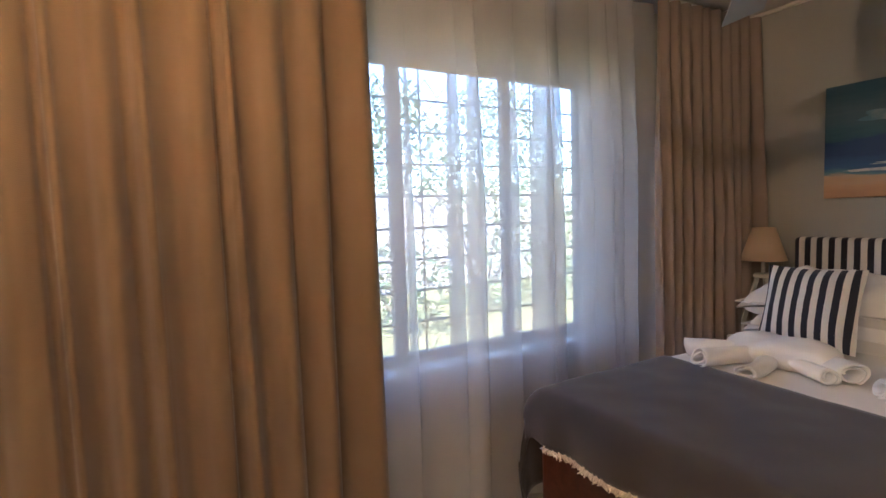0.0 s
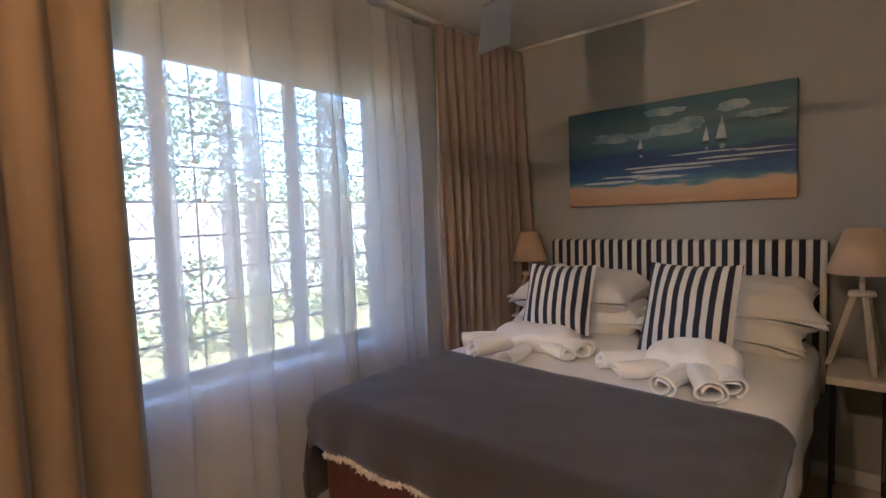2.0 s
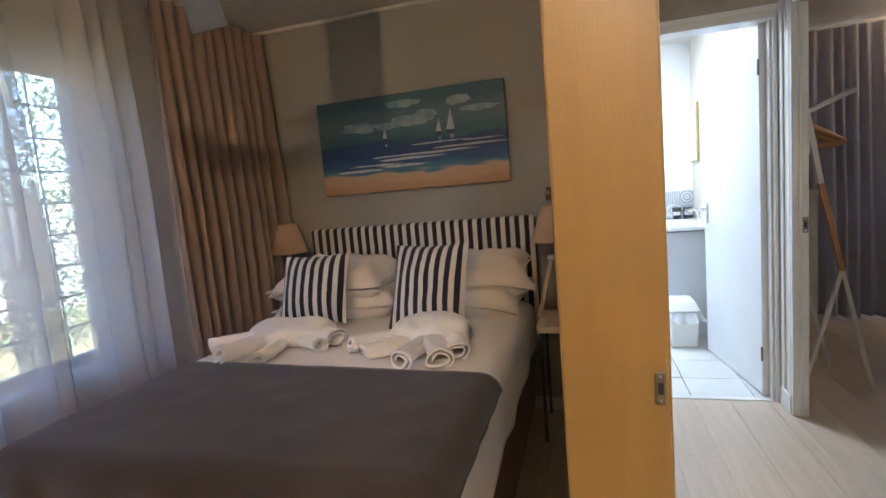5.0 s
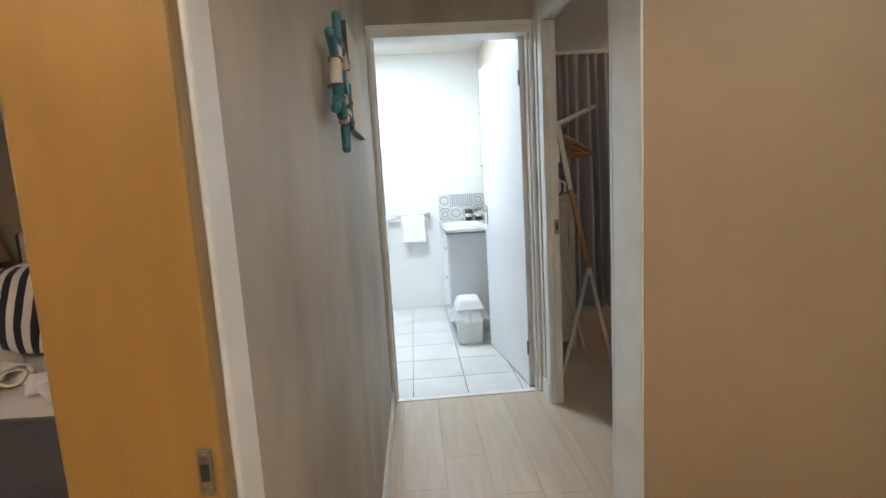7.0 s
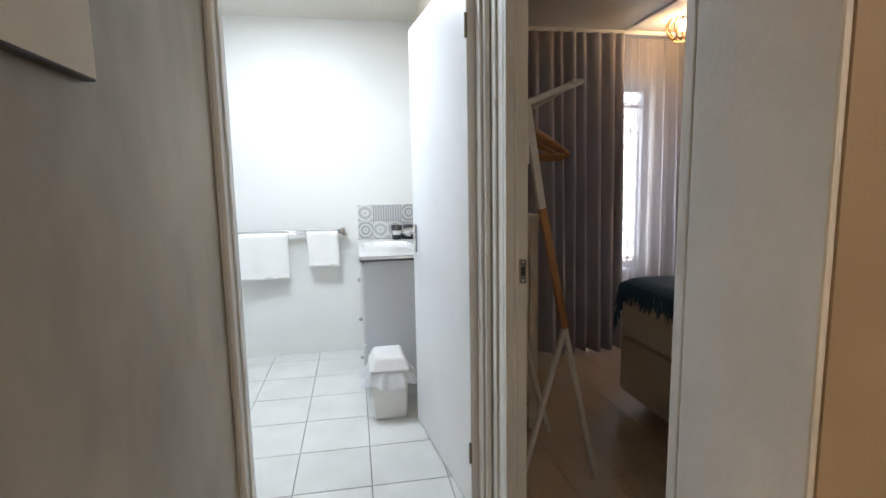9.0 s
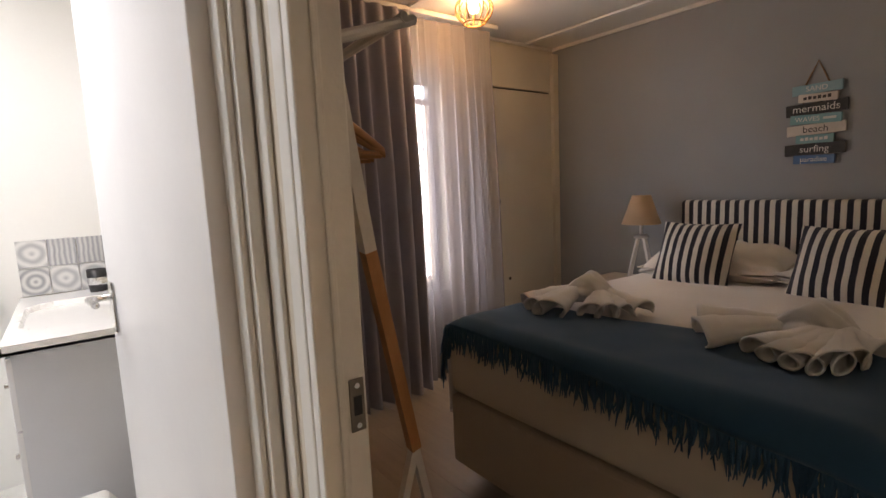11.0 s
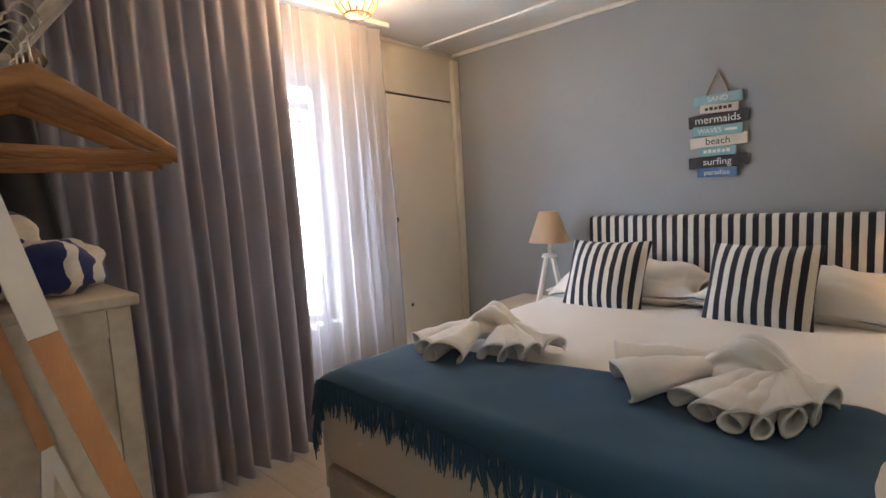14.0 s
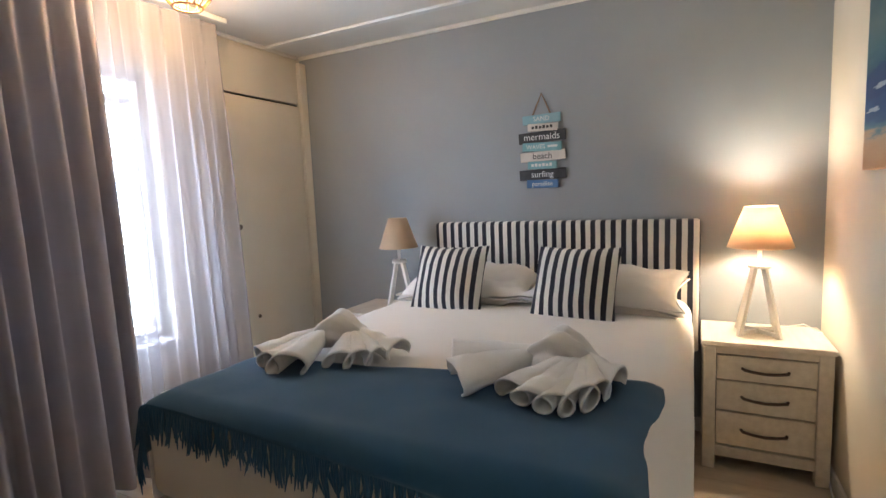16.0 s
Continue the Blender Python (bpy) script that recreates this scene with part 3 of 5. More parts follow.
def window_b():
    t = tagged(thing("window_2", "narrow white window with steel bars, bright daylight behind", "window"), kind="structure")
    y0, y1, x0, x1, z0, z1 = YB + 0.08, YB + 0.12, 1.75, 2.72, 0.58, 2.0
    fr = part("window_frame", B(x0, x1, y0, y1, z0, z0 + 0.045, bevel=0.004), M_FRAME, t)
    for a in ((x0, x1, y0, y1, z1 - 0.045, z1), (x0, x0 + 0.04, y0, y1, z0 + 0.045, z1 - 0.045), (x1 - 0.04, x1, y0, y1, z0 + 0.045, z1 - 0.045),
              (2.36, 2.40, y0, y1, z0 + 0.045, z1 - 0.045), (2.40, x1 - 0.04, y0, y1, 1.83, 1.86)):
        part("frame_bar", B(*a, bevel=0.004), M_FRAME, fr)
    part("window_sill", B(x0 - 0.02, x1 + 0.02, YB - 0.03, y0, z0 - 0.03, z0 + 0.004, bevel=0.006), M_TRIM, t)
    for a, b in ((x0 + 0.04, 2.36), (2.40, x1 - 0.04)):
        p = part("pane", B(a, b, y0 + 0.018, y0 + 0.022, z0 + 0.045, z1 - 0.045), M_GLASS, t)
        p.visible_shadow = False
    bars = thing("burglar_bars", "thin horizontal white burglar bars behind voile", "security bars")
    for i in range(12):
        z = z0 + 0.07 + i * 0.112
        part("cross_bar", R((x0, YB + 0.155, z), (x1, YB + 0.155, z), 0.006, seg=6), M_FRAME, bars)
    for x in (2.05, 2.55):
        part("upright_bar", R((x, YB + 0.165, z0), (x, YB + 0.165, z1), 0.006, seg=6), M_FRAME, bars)


window_b()

# ---- curtains ----


def curtain(name, label, p, q, z0, z1, folds, amp, material, group, seed=0.0, flare=0.0, solid=0.004, tight=0.35, per=10, heading=True, uneven=0.35, lap=0.0):
    """A pleated curtain from p to q (plan), hanging from z1 to z0. flare: how far its free end swings along the rail at the hem."""
    t = thing(name, label, "curtain", group=group)
    p, q = Vector((p[0], p[1], 0)), Vector((q[0], q[1], 0))
    along = q - p
    side = Vector((-along.y, along.x, 0)).normalized()
    n = folds * per
    rs = random.Random(int(seed * 10) + 5)
    wide = np.array([rs.uniform(1 - uneven, 1 + uneven) for _ in range(folds)])
    ends = np.concatenate([[0.0], np.cumsum(wide) / wide.sum()])
    phase = [rs.uniform(-0.30, 0.30) for _ in range(folds + 2)]
    depth = [rs.uniform(0.65, 1.15) for _ in range(folds + 2)]

    def f(u, v):
        k = int(min(max(np.searchsorted(ends, u, side="right") - 1, 0), folds - 1))
        w = float((u - ends[k]) / (ends[k + 1] - ends[k]))
        s = k + w
        ph = phase[k] * (1 - w) + phase[k + 1] * w
        dp = depth[k] * (1 - w) + depth[k + 1] * w
        drop = 1 - v
        a = amp * dp * (tight + (1 - tight) * min(1.0, drop * 2.2)) * (1 + 0.25 * drop)
        wave = math.sin(2 * math.pi * (s + ph * drop))
        wave = math.copysign(abs(wave) ** 0.8, wave) + 0.18 * math.sin(4 * math.pi * s + 1.3 + seed + drop)
        lapped = -lap * dp * math.sin(2 * math.pi * w) / (2 * math.pi * folds) * (0.5 + 0.5 * min(1.0, drop * 3))
        drift = 0.02 * drop * noise.noise(Vector((s * 0.7, seed, 2.0)))
        c = p + along * (u + lapped + (flare * drop * u) + drift) + side * (a * wave + 0.006 * noise.noise(Vector((s * 2, v * 4, seed))))
        return (c.x, c.y, z0 + (z1 - z0) * v + (0.008 * math.sin(s * 2.3 + seed) if v == 0 else 0))
    ob = part("drape", sheet(n, 26, f), material, t, smooth=True)
    if solid:
        thick(ob, solid, 0)
    if heading:
        part("heading_tape", sheet(n, 2, lambda u, v: tuple(Vector(f(u, 1.0)) + side * 0.003 + Vector((0, 0, -0.05 + 0.05 * v)))), material, t, smooth=True)
    return t


def rail(name, label, p, q, z):
    t = thing(name, label, "curtain rail")
    part("track", B(min(p[0], q[0]) - 0.012, max(p[0], q[0]) + 0.012, min(p[1], q[1]) - 0.012, max(p[1], q[1]) + 0.012, z, z + 0.028, bevel=0.004), M_TRIM, t)
    L = max(abs(q[0] - p[0]), abs(q[1] - p[1]))
    for i in range(int(L / 0.45) + 1):
        u = i * 0.45 / L
        x, y = p[0] + (q[0] - p[0]) * u, p[1] + (q[1] - p[1]) * u
        part("bracket", B(x - 0.010, x + 0.010, y - 0.010, y + 0.010, z + 0.028, z + 0.075), M_TRIM, t)
    return t


rail("curtain_rail", "white curtain track above the bedroom window", (-2.03, -3.7), (-2.03, -0.26), 2.335)
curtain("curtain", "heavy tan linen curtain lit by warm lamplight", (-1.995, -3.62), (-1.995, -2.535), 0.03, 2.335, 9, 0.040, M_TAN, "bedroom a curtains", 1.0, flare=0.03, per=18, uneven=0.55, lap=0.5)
curtain("sheer_curtain", "white sheer voile curtain over the barred window", (-2.075, -2.70), (-2.075, -0.95), 0.03, 2.33, 12, 0.034, M_SHEER, "bedroom a curtains", 2.0, solid=0, per=22, uneven=0.85, lap=3.1)
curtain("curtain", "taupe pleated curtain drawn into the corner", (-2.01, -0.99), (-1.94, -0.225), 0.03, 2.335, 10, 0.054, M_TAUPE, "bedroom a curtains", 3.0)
rail("curtain_rail", "white curtain track above the window", (1.08, 1.66), (3.02, 1.66), 2.285)
curtain("curtain", "grey pleated curtain hanging to the floor", (1.02, 1.66), (2.32, 1.64), 0.03, 2.285, 16, 0.048, M_GREYC, "bedroom b curtains", 4.0, flare=0.032)
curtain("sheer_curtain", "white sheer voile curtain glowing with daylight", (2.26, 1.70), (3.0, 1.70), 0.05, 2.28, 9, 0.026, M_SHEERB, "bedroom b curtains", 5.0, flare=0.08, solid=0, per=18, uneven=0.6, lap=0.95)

# ---- beds ----


def cushion(name, label, w, h, t, m, material, category="cushion", group="", piping=None, seed=0.0, soft=1.0, full=0.72, pinch=0.07, blunt=2.2):
    """A stuffed cushion: soft middle, pinched corners, a seam round its edge."""
    e = thing(name, label, category, m, group)

    def surf(sign):
        def f(u, v):
            a, b = 2 * u - 1, 2 * v - 1
            pin = 1 - pinch * (1 - abs(a) ** 2) * abs(b) ** 2 - pinch * 0.4 * abs(a) ** 4 * (1 - abs(b) ** 2)
            pin2 = 1 - pinch * (1 - abs(b) ** 2) * abs(a) ** 2
            hgt = max(0.0, (1 - abs(a) ** blunt)) ** full * max(0.0, (1 - abs(b) ** blunt)) ** full
            wr = 0.05 * noise.noise(Vector((a * 2.2 + seed, b * 2.2, seed))) + 0.025 * noise.noise(Vector((a * 6 + seed, b * 6, 3)))
            return (a * w / 2 * pin2, b * h / 2 * pin, sign * t / 2 * hgt * (1 + wr * 3 * soft) + 0.004 * sign + 0.03 * (soft - 1) * (abs(a) * abs(b)) ** 2 * math.sin(seed * 5 + a + 2 * b))
        return f
    bm = sheet(20, 20, surf(1))
    sheet(20, 20, surf(-1), bm)
    bmesh.ops.remove_doubles(bm, verts=bm.verts, dist=0.0005)
    part("cover", bm, material, e, smooth=True)
    edge = []
    for i in range(61):
        k = i / 60 * 4
        s, r = int(k) % 4, k - int(k)
        a, b = [(-1 + 2 * r, -1), (1, -1 + 2 * r), (1 - 2 * r, 1), (-1, 1 - 2 * r)][s]
        edge.append((a * w / 2 * (1 - pinch * (1 - abs(b) ** 2) * abs(a) ** 2), b * h / 2 * (1 - pinch * (1 - abs(a) ** 2) * abs(b) ** 2 - pinch * 0.4 * abs(a) ** 4 * (1 - abs(b) ** 2)), 0))
    part("seam", tube(edge, 0.0045, 6), piping or material, e, smooth=True)
    return e


def arc_drop(s, edge, r):
    """Along a cloth lying flat to edge, over a rounded corner of radius r, then hanging: offset and drop."""
    if s < edge:
        return s, 0.0
    a = (s - edge) / r
    if a < math.pi / 2:
        return edge + r * math.sin(a), r * (1 - math.cos(a))
    return edge + r, r + (s - edge - r * math.pi / 2)


def throw(name, label, category, frame_m, along, front, half, over_l, over_r, top, r, material, fringe, fr_mat, seed, wav=0.012, slant=0.0, corner=1.0, fringe_from=0.0, r_side=0.0, dip=0.0):
    """A blanket across the foot of a bed. Local x runs from the pillows to the foot, local y across, z up; along: where it starts,
    front: its length past there; half: the bed's half width."""
    e = thing(name, label, category, frame_m)

    def f(u, v):
        b = -half - over_r + v * (2 * half + over_l + over_r)
        sa = u * (front + dip * v * v) + along + slant * (v - 0.5) * (1 - u)
        rs = r_side or r
        px, zx = arc_drop(sa, -0.0, r) if sa > 0 else (sa, 0.0)
        py, zy = arc_drop(abs(b), half - rs, rs)
        n1 = noise.noise(Vector((sa * 3 + seed, b * 3, 1.0))) * 0.010 + noise.noise(Vector((sa * 9, b * 9 + seed, 4.0))) * 0.003
        hang = (zx ** corner + zy ** corner) ** (1 / corner)
        fold = wav * min(1.0, hang * 5) * math.sin(b * 23 + seed + 2.5 * noise.noise(Vector((b * 4, seed, 0))))
        foldy = wav * min(1.0, zy * 5) * math.sin(sa * 21 + seed)
        return (px + fold * (1 if zx > 0.02 else 0), math.copysign(py, b) + math.copysign(foldy, b) * (1 if zy > 0.02 else 0), top - hang + (n1 if hang < 0.02 else n1 * 0.3) + 0.006)
    ob = part("cloth", sheet(46, 90, f), material, e, smooth=True)
    thick(ob, 0.006, 1)
    if fringe:
        bm = bmesh.new()
        rs = random.Random(int(seed * 7) + 1)
        for i in range(420):
            v = fringe_from + (1 - fringe_from) * (i + rs.uniform(0, 0.8)) / 420
            p = Vector(f(1.0, min(v, 1.0)))
            ln = fringe * rs.uniform(0.65, 1.2)
            lean = 0.010 * math.sin(i * 0.9) + rs.uniform(-0.004, 0.004)
            mid = p + Vector((rs.uniform(-0.006, 0.008), lean, -ln * 0.5))
            end = mid + Vector((rs.uniform(-0.008, 0.010), rs.uniform(-0.016, 0.016), -ln * 0.5))
            rod(bm, p + Vector((0, 0, 0.01)), mid, 0.0042, 0.0046, 5, False)
            rod(bm, mid, end, 0.0046, 0.0014, 5, False)
        tagged(part("fringe", bm, fr_mat, e), kind="stuff")
    return e


def pleated_fan(bm, g, gz, a, c, b, pleats, r, seed, rough=0.006, steps=16):
    """Towelling gathered at g (height gz) and fanned to an arc from a over c to b, its open end standing in rolled scallops."""
    arc = sum((Vector(p) - Vector(q)).length for p, q in ((a, c), (c, b)))
    side = 0.40 * arc / pleats
    rs = random.Random(int(seed * 31) + 2)
    size = [rs.uniform(0.72, 1.2) for _ in range(pleats + 2)]

    def f(u, v):
        e = Vector(a) * (1 - v) ** 2 + Vector(c) * 2 * v * (1 - v) + Vector(b) * v * v
        t = (Vector(c) - Vector(a)) * (1 - v) + (Vector(b) - Vector(c)) * v
        t.normalize()
        k = v * pleats
        w = k - int(k)
        s = size[int(k)] * (1 - w) + size[int(k) + 1] * w
        th = 2 * math.pi * k + 0.5 * (1 - u)
        grow = 0.34 + 0.66 * u ** 0.6
        reach = u * (1 + 0.05 * (s - 1) + 0.03 * math.sin(th))
        p = Vector(g) + t * 0.05 * (v - 0.5) + (e - Vector(g)) * reach - t * side * s * math.sin(th) * grow
        n1 = rough * noise.noise(Vector((u * 5 + seed, v * 9, seed))) * (0.4 + u)
        z = gz * (1 - u) ** 1.1 * 0.8 + r * s * (1 - math.cos(th)) * grow + 0.004 + n1
        return (p.x + n1, p.y - n1, max(z, 0.003))
    return sheet(14, steps * pleats, f, bm)


def bow_towel(name, label, centre, z, fans, bridge, group, rough=0.006, girth=0.045):
    """A towel gathered in the middle under a twisted band, a pleated fan on either side. Points are given from the centre."""
    e = thing(name, label, "towel", pose(centre[0], centre[1], z), group)
    for i, (g, gz, a, c, b, pleats, r) in enumerate(fans):
        thick(part("fan", pleated_fan(bmesh.new(), g, gz, a, c, b, pleats, r, centre[0] * 3 + i, rough), M_TOWEL, e, smooth=True), 0.006, 0)
    p, q, top = bridge
    p, q = Vector(p), Vector(q)
    d = (q - p).normalized()
    out = Vector((-d.y, d.x))

    def band(u, v):
        a = 2 * math.pi * v
        fold = 1 + 0.16 * math.sin(5 * a + 2.2 * u + centre[0]) + 0.08 * math.sin(9 * a - 3 * u)
        w = girth * (0.80 + 0.45 * math.sin(math.pi * u)) * fold
        c = p.lerp(q, u) + out * math.cos(a) * w * 1.25
        arch = top * (0.62 + 0.38 * math.sin(math.pi * u))
        n1 = rough * noise.noise(Vector((u * 6, math.cos(a) * 3 + centre[1], math.sin(a) * 3)))
        return (c.x + n1, c.y, max(0.002, arch - girth * 0.9 + math.sin(a) * w * 0.95 + n1))
    bm = sheet(18, 36, band)
    bmesh.ops.remove_doubles(bm, verts=bm.verts, dist=0.0004)
    part("band", bm, M_TOWEL, e, smooth=True)
    return e


def bed(name, label, width, length, base, wood, m):
    """Local x from headboard to foot."""
    e = thing(name, label, "bed", m)
    w = width / 2
    z0, z1, z2 = base
    part("base", B(0.02, length, -w + 0.01, w - 0.01, z0, z1, bevel=0.02, seg=3), wood, e, smooth=False)
    part("mattress", B(0.02, length + 0.005, -w, w, z1 + 0.003, z2 - 0.012, bevel=0.05, seg=4), M_MATT, e, smooth=True)
    for x in (0.15, length - 0.14):
        for y in (-w + 0.12, w - 0.12):
            ft = part("castor", R((x, y, z0), (x, y, 0.055), 0.018), M_BLACK, e)
            part("wheel", R((x - 0.014, y + 0.006, 0.031), (x + 0.014, y + 0.006, 0.031), 0.031, seg=16), M_BLACK, ft)
    return e


def bedspread(label, m, width, length, top, hang, r, seed, material=None):
    """A white fitted spread over the mattress, draped at the sides."""
    e = thing("bedspread", label, "bedding", m)
    half = width / 2

    def f(u, v):
        b = -half - hang + v * (2 * half + 2 * hang)
        py, zy = arc_drop(abs(b), half - r, r)
        x = 0.03 + u * (length - 0.03)
        n1 = 0.009 * noise.noise(Vector((x * 2.4 + seed, b * 2.4, 0.5))) + 0.004 * noise.noise(Vector((x * 7, b * 7, seed)))
        wv = 0.006 * min(1, zy * 6) * math.sin(x * 14 + seed + 2 * noise.noise(Vector((x * 3, seed, 1))))
        tail = max(0.0, (u - 0.985)) * 2.0
        return (x, math.copysign(py + wv, b), top - zy + n1 - tail)
    thick(part("cloth", sheet(60, 70, f), material or M_LINEN, e, smooth=True), 0.005, 1)
    for v in (0.0, 1.0):
        part("hem", tube([f(i / 40, v) for i in range(41)], 0.006, 6), material or M_LINEN, e, smooth=True)
    return e


def headboard(label, axis_m, width, z0, z1, depth, material, group=""):
    """Local x across the bed, y towards the wall."""
    e = thing("headboard", label, "headboard", axis_m, group)
    bm = B(-width / 2, width / 2, 0.0, depth, z0, z1, bevel=0.022, seg=4)
    part("panel", bm, material, e, smooth=True)
    for x in (-width / 2 + 0.12, width / 2 - 0.12):
        part("leg", B(x - 0.035, x + 0.035, depth * 0.45, depth * 0.95, 0.0, z0 + 0.01), M_BLACK, e)
    return e


# bedroom a bed: head at y = -0.29, foot at y = -2.12
BA = pose(-1.065, -0.30, 0, 0, 0, -90)
headboard("padded headboard in navy and cream striped cloth", pose(-1.034, -0.285, 0, 0, 0, 0), 1.37, 0.42, 1.13, 0.075, M_STRH_A)
bed("bed", "double bed on a dark red timber base with castors", 1.35, 1.73, (0.08, 0.47, 0.655), M_MAHOG, BA)
bedspread("cream white bedspread tucked over the mattress", BA, 1.36, 1.68, 0.665, 0.22, 0.05, 1.0)
throw("blanket", "charcoal grey blanket with a pale lace hem across the bed", "blanket", BA @ pose(1.73, 0, 0), -0.645, 0.845, 0.68, 0.03, 0.36, 0.672, 0.06, M_GREYBL, 0.022, M_LACE, 2.0, slant=0.09, fringe_from=0.27)

# bedroom b bed: head at x = 3.73, foot at x = 1.88
BB = pose(3.735, 0.100, 0, 0, 0, 180)
headboard("padded headboard in navy and white striped cloth", pose(3.745, 0.045, 0, 0, 0, -90), 1.48, 0.45, 1.128, 0.085, M_STRH_A)
bed("bed", "queen bed on a beige divan base with castors", 1.47, 1.86, (0.09, 0.40, 0.70), M_DIVAN, BB)
bedspread("smooth white bedspread with rounded draped sides", BB, 1.515, 1.84, 0.725, 0.36, 0.09, 4.0)
throw("blanket", "teal wool throw with a dark fringe across the bed", "blanket", BB @ pose(1.81, 0, 0), -0.42, 0.49, 0.745, 0.11, 0.15, 0.735, 0.07, M_TEAL, 0.095, M_TEAL, 5.0, slant=-0.315, corner=3.0, r_side=0.12, dip=0.085)

# pillows and cushions, bedroom a
for x, y, z, rx, rz in ((-1.40, -0.50, 0.742, 4, 4), (-0.73, -0.50, 0.742, 4, -5), (-1.43, -0.50, 0.862, 10, -3), (-0.70, -0.50, 0.862, 10, 6)):
    cushion("pillow", "plump white cotton pillow propped against the headboard", 0.70, 0.42, 0.20, pose(x, y, z, rx, 0, rz), M_LINEN, "pillow", "bedroom a pillows", seed=x * 3 + z, soft=2.2, full=0.5, pinch=0.13, blunt=3.4)
cushion("cushion", "square navy and cream striped cushion on the pillows", 0.35, 0.35, 0.13, pose(-1.41, -0.81, 0.865, 67, 0, 6), M_STRC, group="striped cushions", seed=1)
cushion("cushion", "square navy and cream striped cushion on the pillows", 0.365, 0.42, 0.14, pose(-0.795, -0.84, 0.862, 64, 0, -3), M_STRC, group="striped cushions", seed=2)
# pillows and cushions, bedroom b
for y, rz in ((0.43, 92), (-0.27, 88)):
    cushion("pillow", "plump white cotton pillow under a striped cushion", 0.74, 0.42, 0.17, pose(3.49, y, 0.800, 10, 0, rz + 180), M_LINEN, "pillow", "bedroom b pillows", seed=y, soft=2.2, full=0.5, pinch=0.13, blunt=3.4)
cushion("cushion", "square navy and white striped cushion on the bed", 0.385, 0.37, 0.14, pose(3.27, 0.465, 0.865, 60, 0, -86), M_STRC, group="striped cushions", seed=3)
cushion("cushion", "square navy and white striped cushion on the bed", 0.385, 0.37, 0.14, pose(3.27, -0.175, 0.865, 60, 0, -93), M_STRC, group="striped cushions", seed=4)

# folded towels, bedroom b: fans open towards the foot
bow_towel("towel", "white terry towel gathered and fanned on the throw", (2.40, 0.50), 0.745, [
    ((0.02, 0.08), 0.055, (-0.20, 0.19), (-0.31, 0.07), (-0.27, -0.03), 3, 0.032),
    ((0.05, -0.05), 0.060, (-0.16, -0.12), (-0.14, -0.23), (0.04, -0.26), 4, 0.028)], ((0.02, 0.11), (0.06, -0.07), 0.118), "folded towels", 0.008, 0.054)
bow_towel("towel", "white terry towel gathered and fanned on the throw", (2.40, -0.25), 0.745, [
    ((0.05, 0.02), 0.045, (0.05, 0.30), (-0.08, 0.28), (-0.21, 0.17), 2, 0.038),
    ((0.02, -0.13), 0.060, (-0.19, 0.03), (-0.38, -0.17), (-0.01, -0.24), 6, 0.033)], ((0.06, 0.04), (0.03, -0.16), 0.120), "folded towels", 0.008, 0.058)


def cloth_roll(p, q, r0, r1, seed, flat=0.72, turns=1.7):
    """A loose roll of thick cloth from p to q, lying on the bed, its end open in a spiral."""
    p, q = Vector(p), Vector(q)
    d = q - p
    side = Vector((-d.y, d.x, 0)).normalized()

    def f(u, v):
        rr = r0 + (r1 - r0) * u
        a = -1.2 + turns * 2 * math.pi * v
        crease = 1 + 0.16 * noise.noise(Vector((u * 3.5 + seed, v * 6, seed))) + 0.07 * math.sin(3 * a + 5 * u + seed)
        rad = rr * (1 - 0.55 * v) * crease
        c = p + d * (u * (1 + 0.05 * math.sin(a + seed))) + side * 0.02 * math.sin(math.pi * u + seed)
        return tuple(c + side * math.cos(a) * rad + Vector((0, 0, max(0.003, rr * flat + math.sin(a) * rad * flat))))
    return sheet(14, 44, f)


def folded_robe(label, centre, z, rolls, spread, tall, seed):
    """A bathrobe folded into a low creased bundle with its sleeves and tail rolled out of it."""
    e = thing("bathrobe", label, "bathrobe", pose(centre[0], centre[1], z), "folded bathrobes")
    (ax, ay), (bx, by), wide = spread

    def body_f(u, v):
        a = math.pi * v
        c = Vector((ax + (bx - ax) * u, ay + (by - ay) * u, 0))
        d = Vector((bx - ax, by - ay, 0)).normalized()
        s = Vector((-d.y, d.x, 0))
        end = max(0.0, 1 - abs(2 * u - 1) ** 4) ** 0.5
        fold = 1 + 0.13 * math.sin(4.5 * a + 3 * u + seed) + 0.22 * noise.noise(Vector((u * 3 + seed, v * 4, seed)))
        w = wide * (0.55 + 0.45 * end) * fold
        h = tall * (0.45 + 0.55 * end) * (1 + 0.22 * noise.noise(Vector((u * 4, v * 3 + seed, 2.0))))
        p = c + s * math.cos(a) * w
        return (p.x, p.y, max(0.003, h * math.sin(a) ** 0.6))
    thick(part("robe_body", sheet(26, 24, body_f), M_TOWEL, e, smooth=True), 0.006, 0)
    for i, (p, q, r0, r1) in enumerate(rolls):
        thick(part("sleeve_roll", cloth_roll((p[0], p[1], 0.004), (q[0], q[1], 0.002), r0, r1, seed + i * 2.3), M_TOWEL, e, smooth=True), 0.006, 0)
    return e


